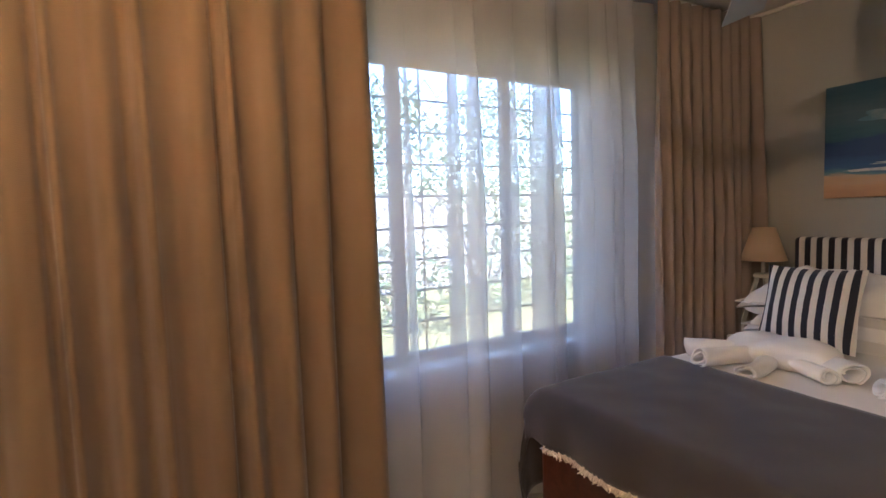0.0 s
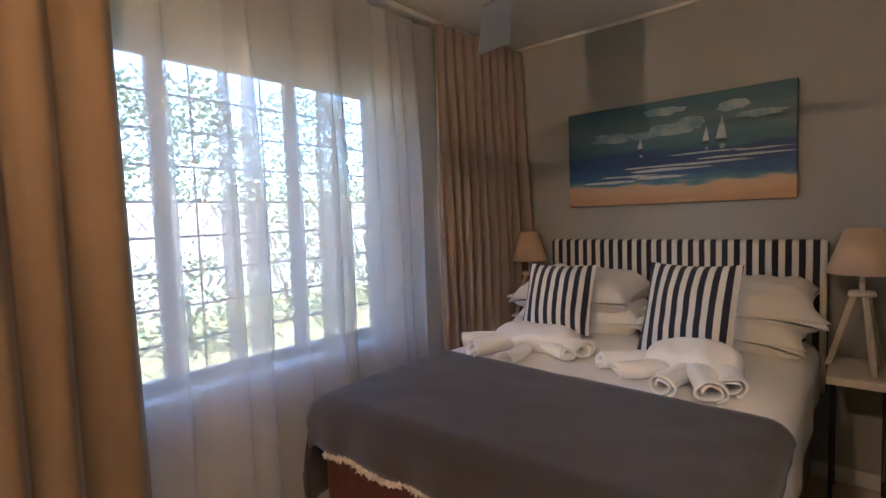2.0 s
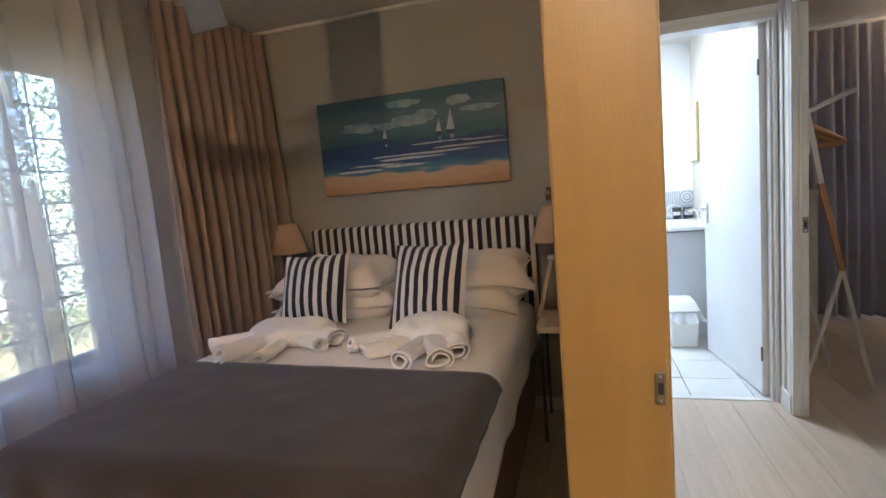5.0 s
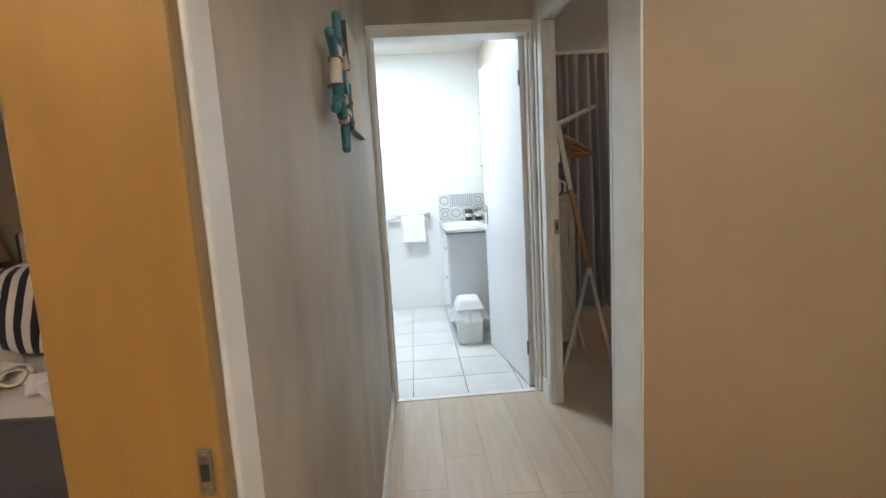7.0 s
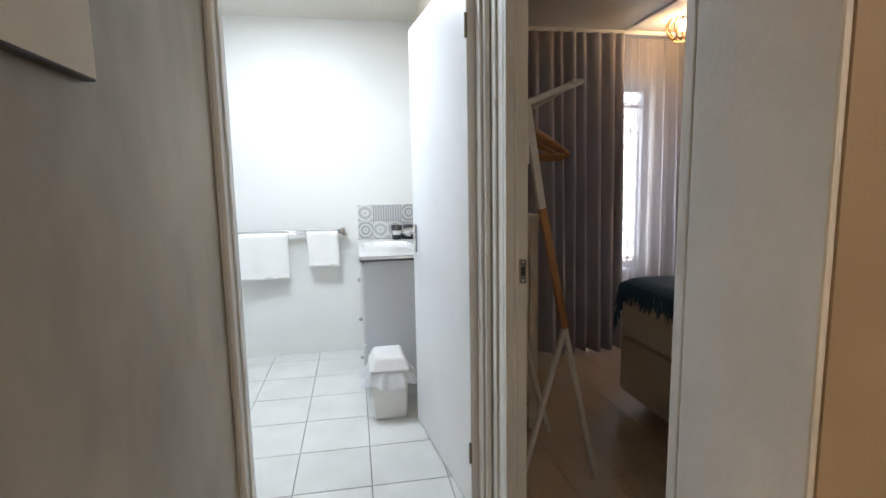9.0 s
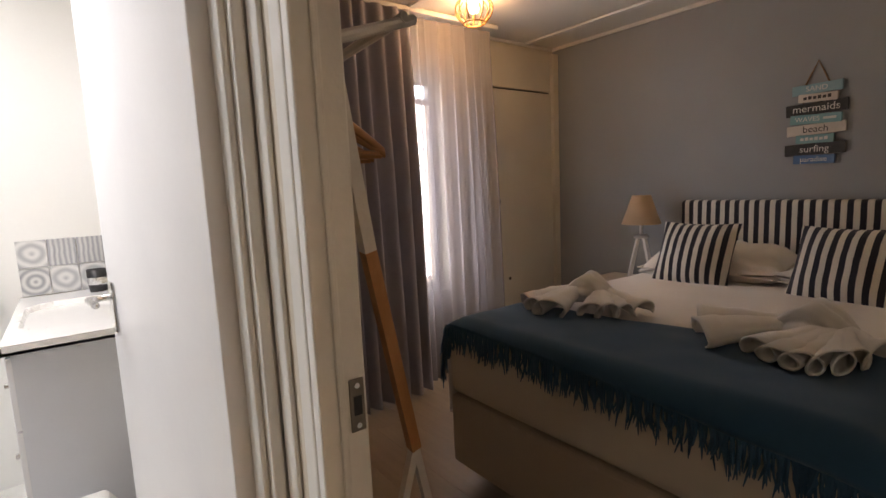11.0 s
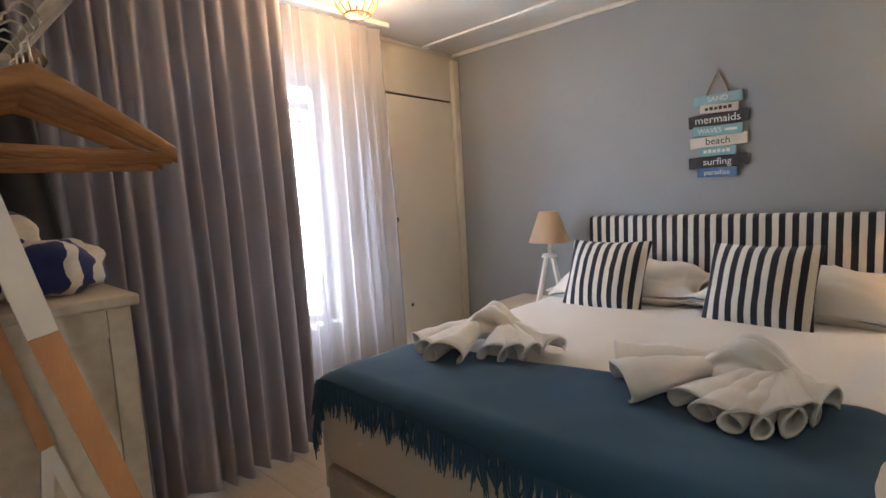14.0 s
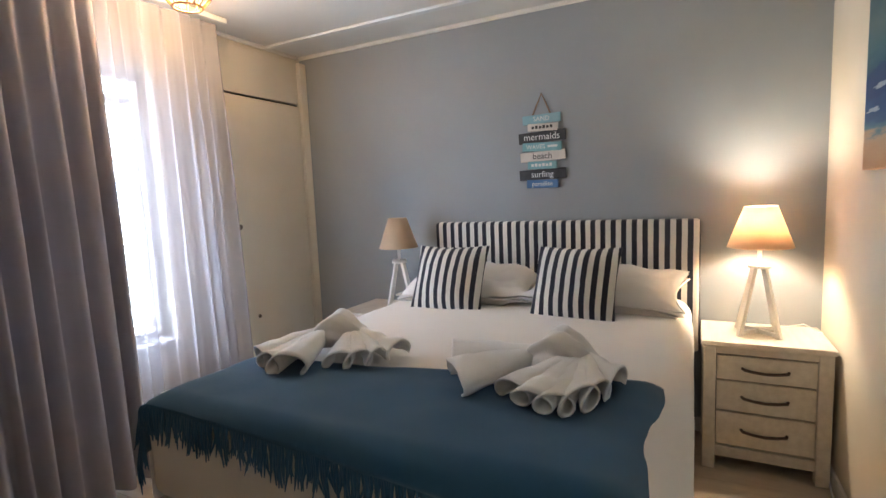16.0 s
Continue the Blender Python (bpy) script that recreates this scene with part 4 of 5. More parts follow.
folded_robe("white towelling bathrobe folded in a soft bundle", (-1.40, -1.06), 0.672, [
    ((-0.08, -0.02), (-0.27, -0.20), 0.048, 0.052), ((-0.03, -0.04), (-0.15, -0.31), 0.046, 0.050), ((0.0, -0.05), (0.02, -0.31), 0.034, 0.036),
    ((0.06, 0.02), (0.28, -0.06), 0.050, 0.054), ((0.05, 0.0), (0.22, -0.16), 0.042, 0.040)], ((-0.19, -0.04), (0.20, 0.02), 0.105), 0.105, 1.0)
folded_robe("white towelling bathrobe folded in a soft bundle", (-0.76, -1.09), 0.672, [
    ((-0.04, 0.0), (-0.28, -0.11), 0.048, 0.046), ((-0.03, -0.03), (-0.18, -0.20), 0.044, 0.045), ((0.03, -0.05), (0.03, -0.31), 0.044, 0.046),
    ((0.08, -0.03), (0.14, -0.30), 0.050, 0.052), ((0.09, 0.02), (0.21, -0.20), 0.050, 0.050)], ((-0.12, -0.01), (0.20, 0.02), 0.110), 0.120, 4.0)

# ---- lamps, tables and pictures ----


def table_lamp(label, m, shade_r, shade_t, z_shade, h_shade, wood, lit, legs):
    """A cone-shade lamp on splayed legs; local origin on the table top."""
    e = thing("table_lamp", label, "table lamp", m, "bedside lamps")
    sh = part("shade", lathe([(shade_r, z_shade), (shade_t, z_shade + h_shade)], 40), M_SHADE, e, smooth=True)
    thick(sh, 0.0025, 0)
    for r, z in ((shade_r, z_shade), (shade_t, z_shade + h_shade)):
        part("shade_rim", tube([(r * math.cos(a), r * math.sin(a), z) for a in [2 * math.pi * i / 36 for i in range(37)]], 0.002, 6), M_SHADE, sh, smooth=True)
    part("stem", R((0, 0, z_shade - 0.10), (0, 0, z_shade + 0.03), 0.010), wood, e)
    part("collar", lathe([(0.0, z_shade - 0.075), (0.042, z_shade - 0.075), (0.046, z_shade - 0.085), (0.046, z_shade - 0.095), (0.0, z_shade - 0.097)], 24), wood, e, smooth=True)
    top = z_shade - 0.09
    for k in range(legs):
        a = 2 * math.pi * (k + 0.35) / legs
        ca, sa = math.cos(a), math.sin(a)
        bm = B(-0.011, 0.011, -0.008, 0.008, 0.0, 1.0, bevel=0.002)
        for v in bm.verts:
            s = 1 - v.co.z
            v.co = Vector((ca * (0.026 + 0.082 * s) + v.co.x * ca - v.co.y * sa, sa * (0.026 + 0.082 * s) + v.co.x * sa + v.co.y * ca, v.co.z * top))
        part("leg", bm, wood, e)
        if legs == 4:
            bm = B(0.0, 0.10, -0.007, 0.007, 0.004, 0.022)
            bmesh.ops.rotate(bm, verts=bm.verts, matrix=Matrix.Rotation(a, 3, "Z"))
            part("foot_brace", bm, wood, e)
    bulb = part("bulb", lathe([(0.012, z_shade + 0.03), (0.026, z_shade + 0.06), (0.030, z_shade + 0.085), (0.020, z_shade + 0.112), (0.0, z_shade + 0.118)], 16), M_GLOWBULB if lit else M_CERAM, e, smooth=True)
    bulb.visible_shadow = not lit
    return e


table_lamp("lit bedside lamp with a cream cone shade and white legs", pose(3.64, -0.93, 0.603, 0, 0, 12), 0.130, 0.064, 0.402, 0.182, M_WHPAINT, True, 4)
table_lamp("unlit bedside lamp with a tan cone shade and white legs", pose(3.60, 0.967, 0.603, 0, 0, 40), 0.119, 0.056, 0.385, 0.180, M_WHPAINT, False, 4)
table_lamp("unlit bedside lamp with a tan cone shade on pale wooden legs", pose(-0.235, -0.43, 0.602, 0, 0, 10), 0.122, 0.060, 0.402, 0.180, M_WHWOOD, False, 3)
table_lamp("unlit bedside lamp with a tan cone shade half behind the curtain", pose(-1.845, -0.33, 0.602, 0, 0, 60), 0.110, 0.054, 0.402, 0.175, M_WHWOOD, False, 3)


def chest(label, m, w, d, h, drawers, group):
    """A small bedside chest; local x across its front, front at y = 0 and its back at y = d."""
    e = thing("nightstand", label, "bedside table", m, group)
    part("top", B(-w / 2 - 0.008, w / 2 + 0.008, -0.012, d, h - 0.026, h, bevel=0.006), M_WHWOOD, e)
    for sx in (-1, 1):
        part("post", B(min(sx * w / 2, sx * (w / 2 - 0.052)), max(sx * w / 2, sx * (w / 2 - 0.052)), 0.0, 0.05, 0.0, h - 0.027, bevel=0.004), M_WHWOOD, e)
        part("post", B(min(sx * w / 2, sx * (w / 2 - 0.05)), max(sx * w / 2, sx * (w / 2 - 0.05)), d - 0.055, d - 0.004, 0.0, h - 0.027, bevel=0.004), M_WHWOOD, e)
        part("side_panel", B(min(sx * (w / 2 - 0.008), sx * (w / 2 - 0.022)), max(sx * (w / 2 - 0.008), sx * (w / 2 - 0.022)), 0.05, d - 0.055, 0.09, h - 0.027), M_WHWOOD, e)
    part("back_panel", B(-w / 2 + 0.05, w / 2 - 0.05, d - 0.02, d - 0.008, 0.09, h - 0.027), M_WHWOOD, e)
    part("rail", B(-w / 2 + 0.052, w / 2 - 0.052, 0.004, 0.03, h - 0.058, h - 0.027, bevel=0.002), M_WHWOOD, e)
    part("apron", B(-w / 2 + 0.052, w / 2 - 0.052, 0.004, 0.03, 0.062, 0.112, bevel=0.004), M_WHWOOD, e)
    # near-black filling paints the shade in the gaps round the drawers
    part("carcass", B(-w / 2 + 0.055, w / 2 - 0.055, 0.03, d - 0.02, 0.10, h - 0.03), M_INK_SHADE, e)
    z, dh = h - 0.062, [(h - 0.062 - 0.116) * s for s in ((0.28, 0.34, 0.38) if drawers == 3 else (0.45, 0.55))]
    for q in dh:
        dr = part("drawer", B(-w / 2 + 0.055, w / 2 - 0.055, 0.008, 0.028, z - q + 0.005, z - 0.003, bevel=0.002), M_WHWOOD, e)
        zc = z - q * 0.48
        pts = [(-0.085, 0.010, zc), (-0.080, -0.012, zc), (-0.045, -0.020, zc - 0.004), (0, -0.022, zc - 0.007), (0.045, -0.020, zc - 0.004), (0.080, -0.012, zc), (0.085, 0.010, zc)]
        part("handle", tube(pts, 0.0065, 8), M_PEWTER, dr, "dark curved metal handle", smooth=True)
        z -= q
    return e


chest("whitewashed wooden bedside chest with three drawers", pose(3.462, -0.945, 0, 0, 0, -90), 0.478, 0.372, 0.602, 3, "bedside chests")
chest("whitewashed wooden bedside chest beside the headboard", pose(3.42, 1.09, 0, 0, 0, -90), 0.43, 0.40, 0.602, 3, "bedside chests")


def side_table(label, cx, cy, w, d, h):
    e = thing("nightstand", label, "bedside table", pose(cx, cy, 0))
    part("top", B(-w / 2, w / 2, -d / 2, d / 2, h - 0.035, h, bevel=0.005), M_WHWOOD, e)
    for sx in (-1, 1):
        for sy in (-1, 1):
            x, y = sx * (w / 2 - 0.018), sy * (d / 2 - 0.018)
            part("leg", R((x, y, 0.0), (x, y, h - 0.035), 0.008), M_BLACK, e)
        part("brace", R((sx * (w / 2 - 0.018), -d / 2 + 0.018, h - 0.04), (sx * (w / 2 - 0.018), d / 2 - 0.018, 0.06), 0.003, seg=6), M_STEEL, e)
    return e


side_table("small pale wooden bedside table on thin dark legs", -0.238, -0.42, 0.21, 0.36, 0.60)
side_table("small pale wooden bedside table in the curtained corner", -1.845, -0.385, 0.17, 0.28, 0.60)

# seascape in bedroom a


def blot(bm, cx, cz, w, h, y, seed, n=22, ragged=0.35):
    vs = []
    for i in range(n):
        a = 2 * math.pi * i / n
        r = 1 + ragged * noise.noise(Vector((math.cos(a) * 1.7 + seed, math.sin(a) * 1.7, seed * 3)))
        vs.append(bm.verts.new((cx + math.cos(a) * w / 2 * r, y, cz + math.sin(a) * h / 2 * r)))
    bm.faces.new(vs)


def seascape_a():
    e = thing("painting", "unframed canvas of sailboats on a blue sea above the bed", "painting", pose(-1.041, -0.201, 1.602))
    w, h = 1.14, 0.553
    part("canvas", B(-w / 2, w / 2, -0.030, -0.004, -h / 2, h / 2, bevel=0.004), M_SEA, e)
    part("stretcher", B(-w / 2 + 0.03, w / 2 - 0.03, -0.004, 0.0, -h / 2 + 0.03, h / 2 - 0.03), M_CANVASB, e)
    y = -0.0312
    rs = random.Random(3)
    for cx, cz, bw, bh in ((-0.22, -0.118, 0.34, 0.012), (0.02, -0.095, 0.42, 0.014), (0.13, -0.075, 0.50, 0.012), (0.34, -0.052, 0.40, 0.013), (-0.33, -0.145, 0.30, 0.016), (-0.05, -0.132, 0.36, 0.018),
                           (0.20, -0.022, 0.30, 0.008), (-0.15, -0.075, 0.22, 0.008), (0.42, -0.028, 0.26, 0.008)):
        bm = bmesh.new()
        blot(bm, cx, cz, bw, bh, y, rs.uniform(0, 9), ragged=0.8)
        part("foam_stroke", bm, M_FOAM, e)
    for cx, cz, bw, bh in ((-0.30, 0.105, 0.26, 0.060), (0.03, 0.115, 0.27, 0.060), (0.10, 0.140, 0.15, 0.055), (0.30, 0.195, 0.15, 0.050), (-0.12, 0.10, 0.18, 0.035), (-0.02, 0.215, 0.22, 0.045), (0.42, 0.14, 0.22, 0.035)):
        bm = bmesh.new()
        blot(bm, cx, cz, bw, bh, y - 0.0005 - 0.004 * (cx + 0.4) * 0.5, rs.uniform(0, 9), ragged=0.55)
        part("cloud_stroke", bm, M_CLOUD, e)
    for cx, cz, s in ((0.255, 0.040, 0.115), (0.185, 0.036, 0.075), (-0.145, 0.03, 0.065)):
        bm = bmesh.new()
        bm.faces.new([bm.verts.new(p) for p in ((cx - s * 0.22, y - 0.001, cz), (cx + s * 0.20, y - 0.001, cz), (cx + s * 0.14, y - 0.001, cz + s * 0.5), (cx + s * 0.03, y - 0.001, cz + s))])
        part("sail", bm, M_FOAM, e)
        bm = bmesh.new()
        blot(bm, cx, cz - 0.012, s * 0.45, 0.012, y - 0.001, cx)
        part("hull", bm, M_BLKP, e)
        bm = bmesh.new()
        blot(bm, cx + 0.004, cz - 0.04, s * 0.25, s * 0.25, y - 0.0005, cx + 2)
        part("reflection", bm, M_CLOUD, e)


seascape_a()
e = thing("painting", "unframed blue and sand seascape canvas on the side wall", "painting", pose(2.695, -1.204, 1.63, 0, 0, 180))
part("canvas", B(-0.48, 0.48, -0.034, -0.004, -0.31, 0.31, bevel=0.004), M_SEA, e)
part("stretcher", B(-0.45, 0.45, -0.004, 0.0, -0.28, 0.28), M_CANVASB, e)
for k, (cx, cz, bw) in enumerate(((-0.30, -0.05, 0.20), (-0.38, -0.12, 0.14), (0.1, -0.08, 0.3))):
    bm = bmesh.new()
    blot(bm, cx, cz, bw, 0.014, -0.0352, k + 1.0, ragged=0.8)
    part("foam_stroke", bm, M_FOAM, e)


def letters(text, size, material, parent, m, bold=False):
    cu = bpy.data.curves.new("lettering", "FONT")
    cu.body, cu.size, cu.align_x, cu.align_y, cu.extrude = text, size, "CENTER", "CENTER", 0.0006
    tmp = bpy.data.objects.new("lettering", cu)
    scene.collection.objects.link(tmp)
    me = bpy.data.meshes.new_from_object(tmp.evaluated_get(bpy.context.evaluated_depsgraph_get()))
    bpy.data.objects.remove(tmp)
    me.materials.clear()
    me.materials.append(material)
    ob = new("lettering", me)
    ob.parent = parent
    ob.matrix_local = m
    return ob


# hanging word sign, bedroom b
sg = thing("wall_sign", "hanging sign of painted beach-word boards on a rope", "wall sign", pose(3.838, 0.115, 1.52, 0, 0, -90))
BOARDS = [("SAND", 0.205, 0.048, M_SKYP, M_PALEINK, 0.034, 0.000), ("", 0.160, 0.040, M_WHP, M_INK_SHADE, 0.03, 0.006), ("mermaids", 0.252, 0.058, M_BLKP, M_PALEINK, 0.050, 0.0),
          ("WAVES", 0.210, 0.046, M_SEAP, M_PALEINK, 0.032, 0.0), ("beach", 0.242, 0.052, M_WHP, M_INK_SHADE, 0.046, 0.002), ("", 0.155, 0.042, M_SEAP, M_PALEINK, 0.03, 0.0),
          ("surfing", 0.250, 0.056, M_BLKP, M_PALEINK, 0.046, 0.0), ("paradise", 0.170, 0.044, M_BLUEP, M_PALEINK, 0.034, 0.0)]
z = 0.21
for i, (word, w, h, m1, m2, sz, dx) in enumerate(BOARDS):
    w, h, sz = w * 1.075, h * 1.045, sz * 1.06
    bm = B(-w / 2, w / 2, -0.016 - 0.004 * (i % 2), -0.004 + 0.002 * (i % 2), -h / 2, h / 2, bevel=0.002)
    bmesh.ops.rotate(bm, verts=bm.verts, matrix=Matrix.Rotation(radians((-1.5, 2, -2.5, 1.5, -2, 1, -1.5, 1)[i]), 3, "Y"))
    bd = part("board", bm, m1, sg)
    bd.location = (dx, 0, z - h / 2)
    face = -0.017 - 0.004 * (i % 2)
    if word:
        letters(word, sz, m2, bd, pose(-0.035 if word == "WAVES" else 0, face, 0, 90, 0, 0))
        if word == "WAVES":
            part("faint_lettering", B(0.035, 0.09, face - 0.0005, face + 0.0005, -0.006, 0.006), m2, bd)
    else:
        for k in range(6):
            part("faint_lettering", B(-0.062 + k * 0.021, -0.047 + k * 0.021, face - 0.0005, face + 0.0005, -0.007, 0.007 + 0.003 * (k % 2)), m2, bd)
    z -= h + 0.0015
part("rope", tube([(-0.055, -0.008, 0.20), (-0.03, -0.006, 0.26), (0.0, -0.004, 0.325), (0.03, -0.006, 0.26), (0.055, -0.008, 0.20)], 0.0045, 6), M_ROPE, sg, smooth=True)
part("nail", R((0, 0.0, 0.326), (0, -0.012, 0.326), 0.003, seg=8), M_STEEL, sg)
for s in (-0.06, 0.06):
    part("cord", R((s, -0.004, 0.2), (s, -0.004, -0.18), 0.0025, seg=6), M_ROPE, sg)

# built-in cupboard, bedroom b
cb = thing("cupboard", "built-in cream cupboard with a tall door and top panel", "cupboard")
part("surround", B(3.06, 3.12, YB - 0.045, YB, 0.0, ZB - 0.055, bevel=0.003), M_CUPB, cb)
part("side_post", B(3.775, XR - 0.001, YB - 0.060, YB, 0.0, ZB - 0.055, bevel=0.006), M_CUPB, cb)
part("top_panel", B(3.121, 3.774, YB - 0.030, YB, 1.975, ZB - 0.055, bevel=0.003), M_CUPB, cb)
# dark sheet behind the door, its colour giving the shade of the door gaps
part("recess_shade", B(3.121, 3.774, YB - 0.012, YB - 0.001, 0.0, 1.974), M_INK_SHADE, cb)
cd = part("door", B(3.125, 3.768, YB - 0.040, YB - 0.014, 0.02, 1.960, bevel=0.003), M_CUPB, cb)
part("knob", lathe([(0.0, 0.0), (0.010, 0.002), (0.009, 0.016), (0.017, 0.024), (0.018, 0.032), (0.010, 0.038), (0.0, 0.039)], 16), M_PEWTER, cd, "dark round knob", smooth=True).matrix_local = pose(3.145, YB - 0.040, 1.155, 90, 0, 0)
part("keyhole", lathe([(0.0, 0.0), (0.012, 0.0), (0.012, 0.004), (0.0, 0.005)], 14), M_PEWTER, cd).matrix_local = pose(3.265, YB - 0.040, 0.57, 90, 0, 0)
for zz in (0.35, 1.72):
    part("hinge", R((3.772, YB - 0.044, zz - 0.035), (3.772, YB - 0.044, zz + 0.035), 0.006, seg=8), M_CUPB, cd)


# caged ceiling lights
def pendant(label, x, y, zc, ztop):
    e = thing("ceiling_light", label, "ceiling light", pose(x, y, 0), "caged ceiling lights")
    for k in range(14):
        a = 2 * math.pi * k / 14
        pts = []
        for i in range(9):
            s = i / 8
            r = 0.045 + 0.062 * math.sin(math.pi * (0.10 + 0.80 * s)) ** 1.2
            pts.append((r * math.cos(a), r * math.sin(a), zc + 0.075 - 0.15 * s))
        part("cane_rib", tube(pts, 0.0042, 5), M_AMBER, e, smooth=True)
    for r, zz in ((0.066, zc + 0.075), (0.062, zc - 0.075)):
        part("hoop", tube([(r * math.cos(a), r * math.sin(a), zz) for a in [2 * math.pi * i / 24 for i in range(25)]], 0.005, 6), M_AMBER, e, smooth=True)
    part("ceiling_rose", lathe([(0.0, ztop), (0.05, ztop), (0.046, ztop - 0.012), (0.02, ztop - 0.018), (0.02, zc + 0.045), (0.0, zc + 0.045)], 24), M_PLAST, e, smooth=True)
    b = part("bulb", lathe([(0.014, zc + 0.045), (0.022, zc + 0.03), (0.028, zc + 0.005), (0.022, zc - 0.018), (0.0, zc - 0.026)], 16), M_GLOWBULB, e, smooth=True)
    b.visible_shadow = False
    return e


pendant("small caged cane ceiling light with a glowing bulb", 2.59, 1.385, 2.26, ZB)
pendant("small caged cane ceiling light with a glowing bulb", -0.80, -3.46, 2.255, ZA)
bl = thing("ceiling_light", "round white flush bathroom ceiling light", "ceiling light", pose(0.05, 1.25, 0))
part("rim", lathe([(0.15, ZT), (0.152, ZT - 0.02), (0.14, ZT - 0.022)], 32), M_PLAST, bl, smooth=True)
df = part("diffuser", lathe([(0.14, ZT - 0.02), (0.12, ZT - 0.045), (0.06, ZT - 0.058), (0.0, ZT - 0.06)], 32), M_GLOWBATH, bl, smooth=True)
df.visible_shadow = False
# the lounge fitting is made up too, out of view, to go with its fill
for x, y, label in ((1.9, -2.7, "added unseen round fitting for the lounge fill light"), (0.25, -3.62, "plain round hall ceiling light by the door")):
    bl = thing("ceiling_light", label, "ceiling light", pose(x, y, 0))
    part("diffuser", lathe([(0.14, ZH), (0.12, ZH - 0.04), (0.0, ZH - 0.055)], 32), M_PLAST, bl, smooth=True)

# ceiling fan, bedroom a
fan = thing("ceiling_fan", "pale three-blade ceiling fan at rest over the bed", "ceiling fan", pose(-1.07, -1.81, 0))
part("housing", lathe([(0.075, ZA - 0.03), (0.088, ZA - 0.06), (0.088, 2.10), (0.070, 2.085)], 28), M_FANB, fan, smooth=True)
part("canopy", lathe([(0.10, ZA), (0.095, ZA - 0.025), (0.07, ZA - 0.032), (0.0, ZA - 0.032)], 24), M_FANB, fan, smooth=True)
part("motor", lathe([(0.0, 2.10), (0.03, 2.095), (0.085, 2.06), (0.10, 2.03), (0.10, 1.975), (0.06, 1.95), (0.0, 1.945)], 28), M_FANB, fan, smooth=True)
for k in range(3):
    a = radians(125.3 + 120 * k)
    bm = B(0.14, 0.60, -0.062, 0.062, -0.004, 0.004, bevel=0.0)
    bmesh.ops.subdivide_edges(bm, edges=[e2 for e2 in bm.edges if abs((e2.verts[0].co - e2.verts[1].co).x) > 0.1], cuts=6, use_grid_fill=True)
    for v in bm.verts:
        v.co.y *= 0.75 + 0.35 * (v.co.x - 0.16) / 0.5
        v.co.z -= v.co.y * 0.30
    bmesh.ops.rotate(bm, verts=bm.verts, matrix=Matrix.Rotation(a, 3, "Z"))
    bld = part("blade", bm, M_FANB, fan)
    bld.location = (0, 0, 1.98)
    bm = B(0.08, 0.22, -0.02, 0.02, -0.003, 0.003)
    bmesh.ops.rotate(bm, verts=bm.verts, matrix=Matrix.Rotation(a, 3, "Z"))
    part("blade_arm", bm, M_STEEL, fan).location = (0, 0, 1.988)


# switches
def switch_plate(label, m, w, h, d, n):
    """Local z up, plate faces local -y."""
    e = thing("light_switch", label, "light switch", m, "light switches")
    part("plate", B(-w / 2, w / 2, -d, 0.0, -h / 2, h / 2, bevel=0.003), M_PLAST, e)
    for i in range(n):
        zc = (i - (n - 1) / 2) * 0.034
        bm = B(-0.011, 0.011, -d - 0.006, -d, zc - 0.011, zc + 0.011, bevel=0.002)
        part("rocker", bm, M_PLAST, e)
    return e


switch_plate("white plastic light switch on the bedroom wall", pose(-0.116, -2.118, 1.380, 0, 0, -90), 0.072, 0.108, 0.010, 2)
s2 = switch_plate("white plastic fan control switch below the light switch", pose(-0.116, -2.118, 1.270, 0, 0, -90), 0.072, 0.108, 0.010, 0)
part("dial", R((0, -0.010, 0.0), (0, -0.030, 0.0), 0.012, seg=14), M_PEWTER, s2, "dark round dial")
switch_plate("white plastic bell box with a push button", pose(0.9555, -0.082, 1.37, 0, 0, 90), 0.080, 0.092, 0.031, 1)

# hall wall: ship's wheel and framed print
sw = thing("ship_wheel", "decorative teal and white ship's wheel on the wall", "wall decoration", pose(0.034, -1.47, 1.512) @ Matrix.Scale(0.745, 4))
for k in range(6):
    a0, a1 = 2 * math.pi * k / 6 + 0.18, 2 * math.pi * (k + 1) / 6 - 0.18 + 0.36
    pts = [(0, 0.115 * math.cos(a), 0.115 * math.sin(a)) for a in [a0 + (a1 - a0) * i / 8 for i in range(9)]]
    part("rim_section", tube(pts, 0.019, 10), M_TEALP if k % 2 else M_WHP, sw, smooth=True)
    a = 2 * math.pi * k / 6 - math.pi / 2
    c, s = math.cos(a), math.sin(a)
    part("spoke", R((0, 0.02 * c, 0.02 * s), (0, 0.14 * c, 0.14 * s), 0.010), M_WHP, sw)
    part("grip", tube([(0.0, r * c, r * s) for r in (0.135, 0.15, 0.17, 0.20, 0.212)], 0.015, 12), M_TEALP, sw, smooth=True)
    part("grip_end", lathe([(0.0, -0.013), (0.010, -0.011), (0.0155, -0.002), (0.0145, 0.008), (0.009, 0.014), (0.0, 0.016)], 14), M_TEALP, sw, smooth=True).matrix_local = pose(0, 0.212 * c, 0.212 * s, math.degrees(a) - 90)
    part("rope_binding", tube([(0, 0.115 * c + 0.012 * math.cos(q) * -s, 0.115 * s + 0.012 * math.cos(q) * c) for q in (0, 0.5, 1)], 0.023, 10), M_ROPE, sw, smooth=True)
bm = bmesh.new()
rod(bm, (-0.018, 0, 0), (0.02, 0, 0), 0.038, seg=24)
part("hub", bm, M_TEALP, sw)
part("bracket", R((-0.045, 0, 0), (-0.018, 0, 0), 0.012), M_STEEL, sw)
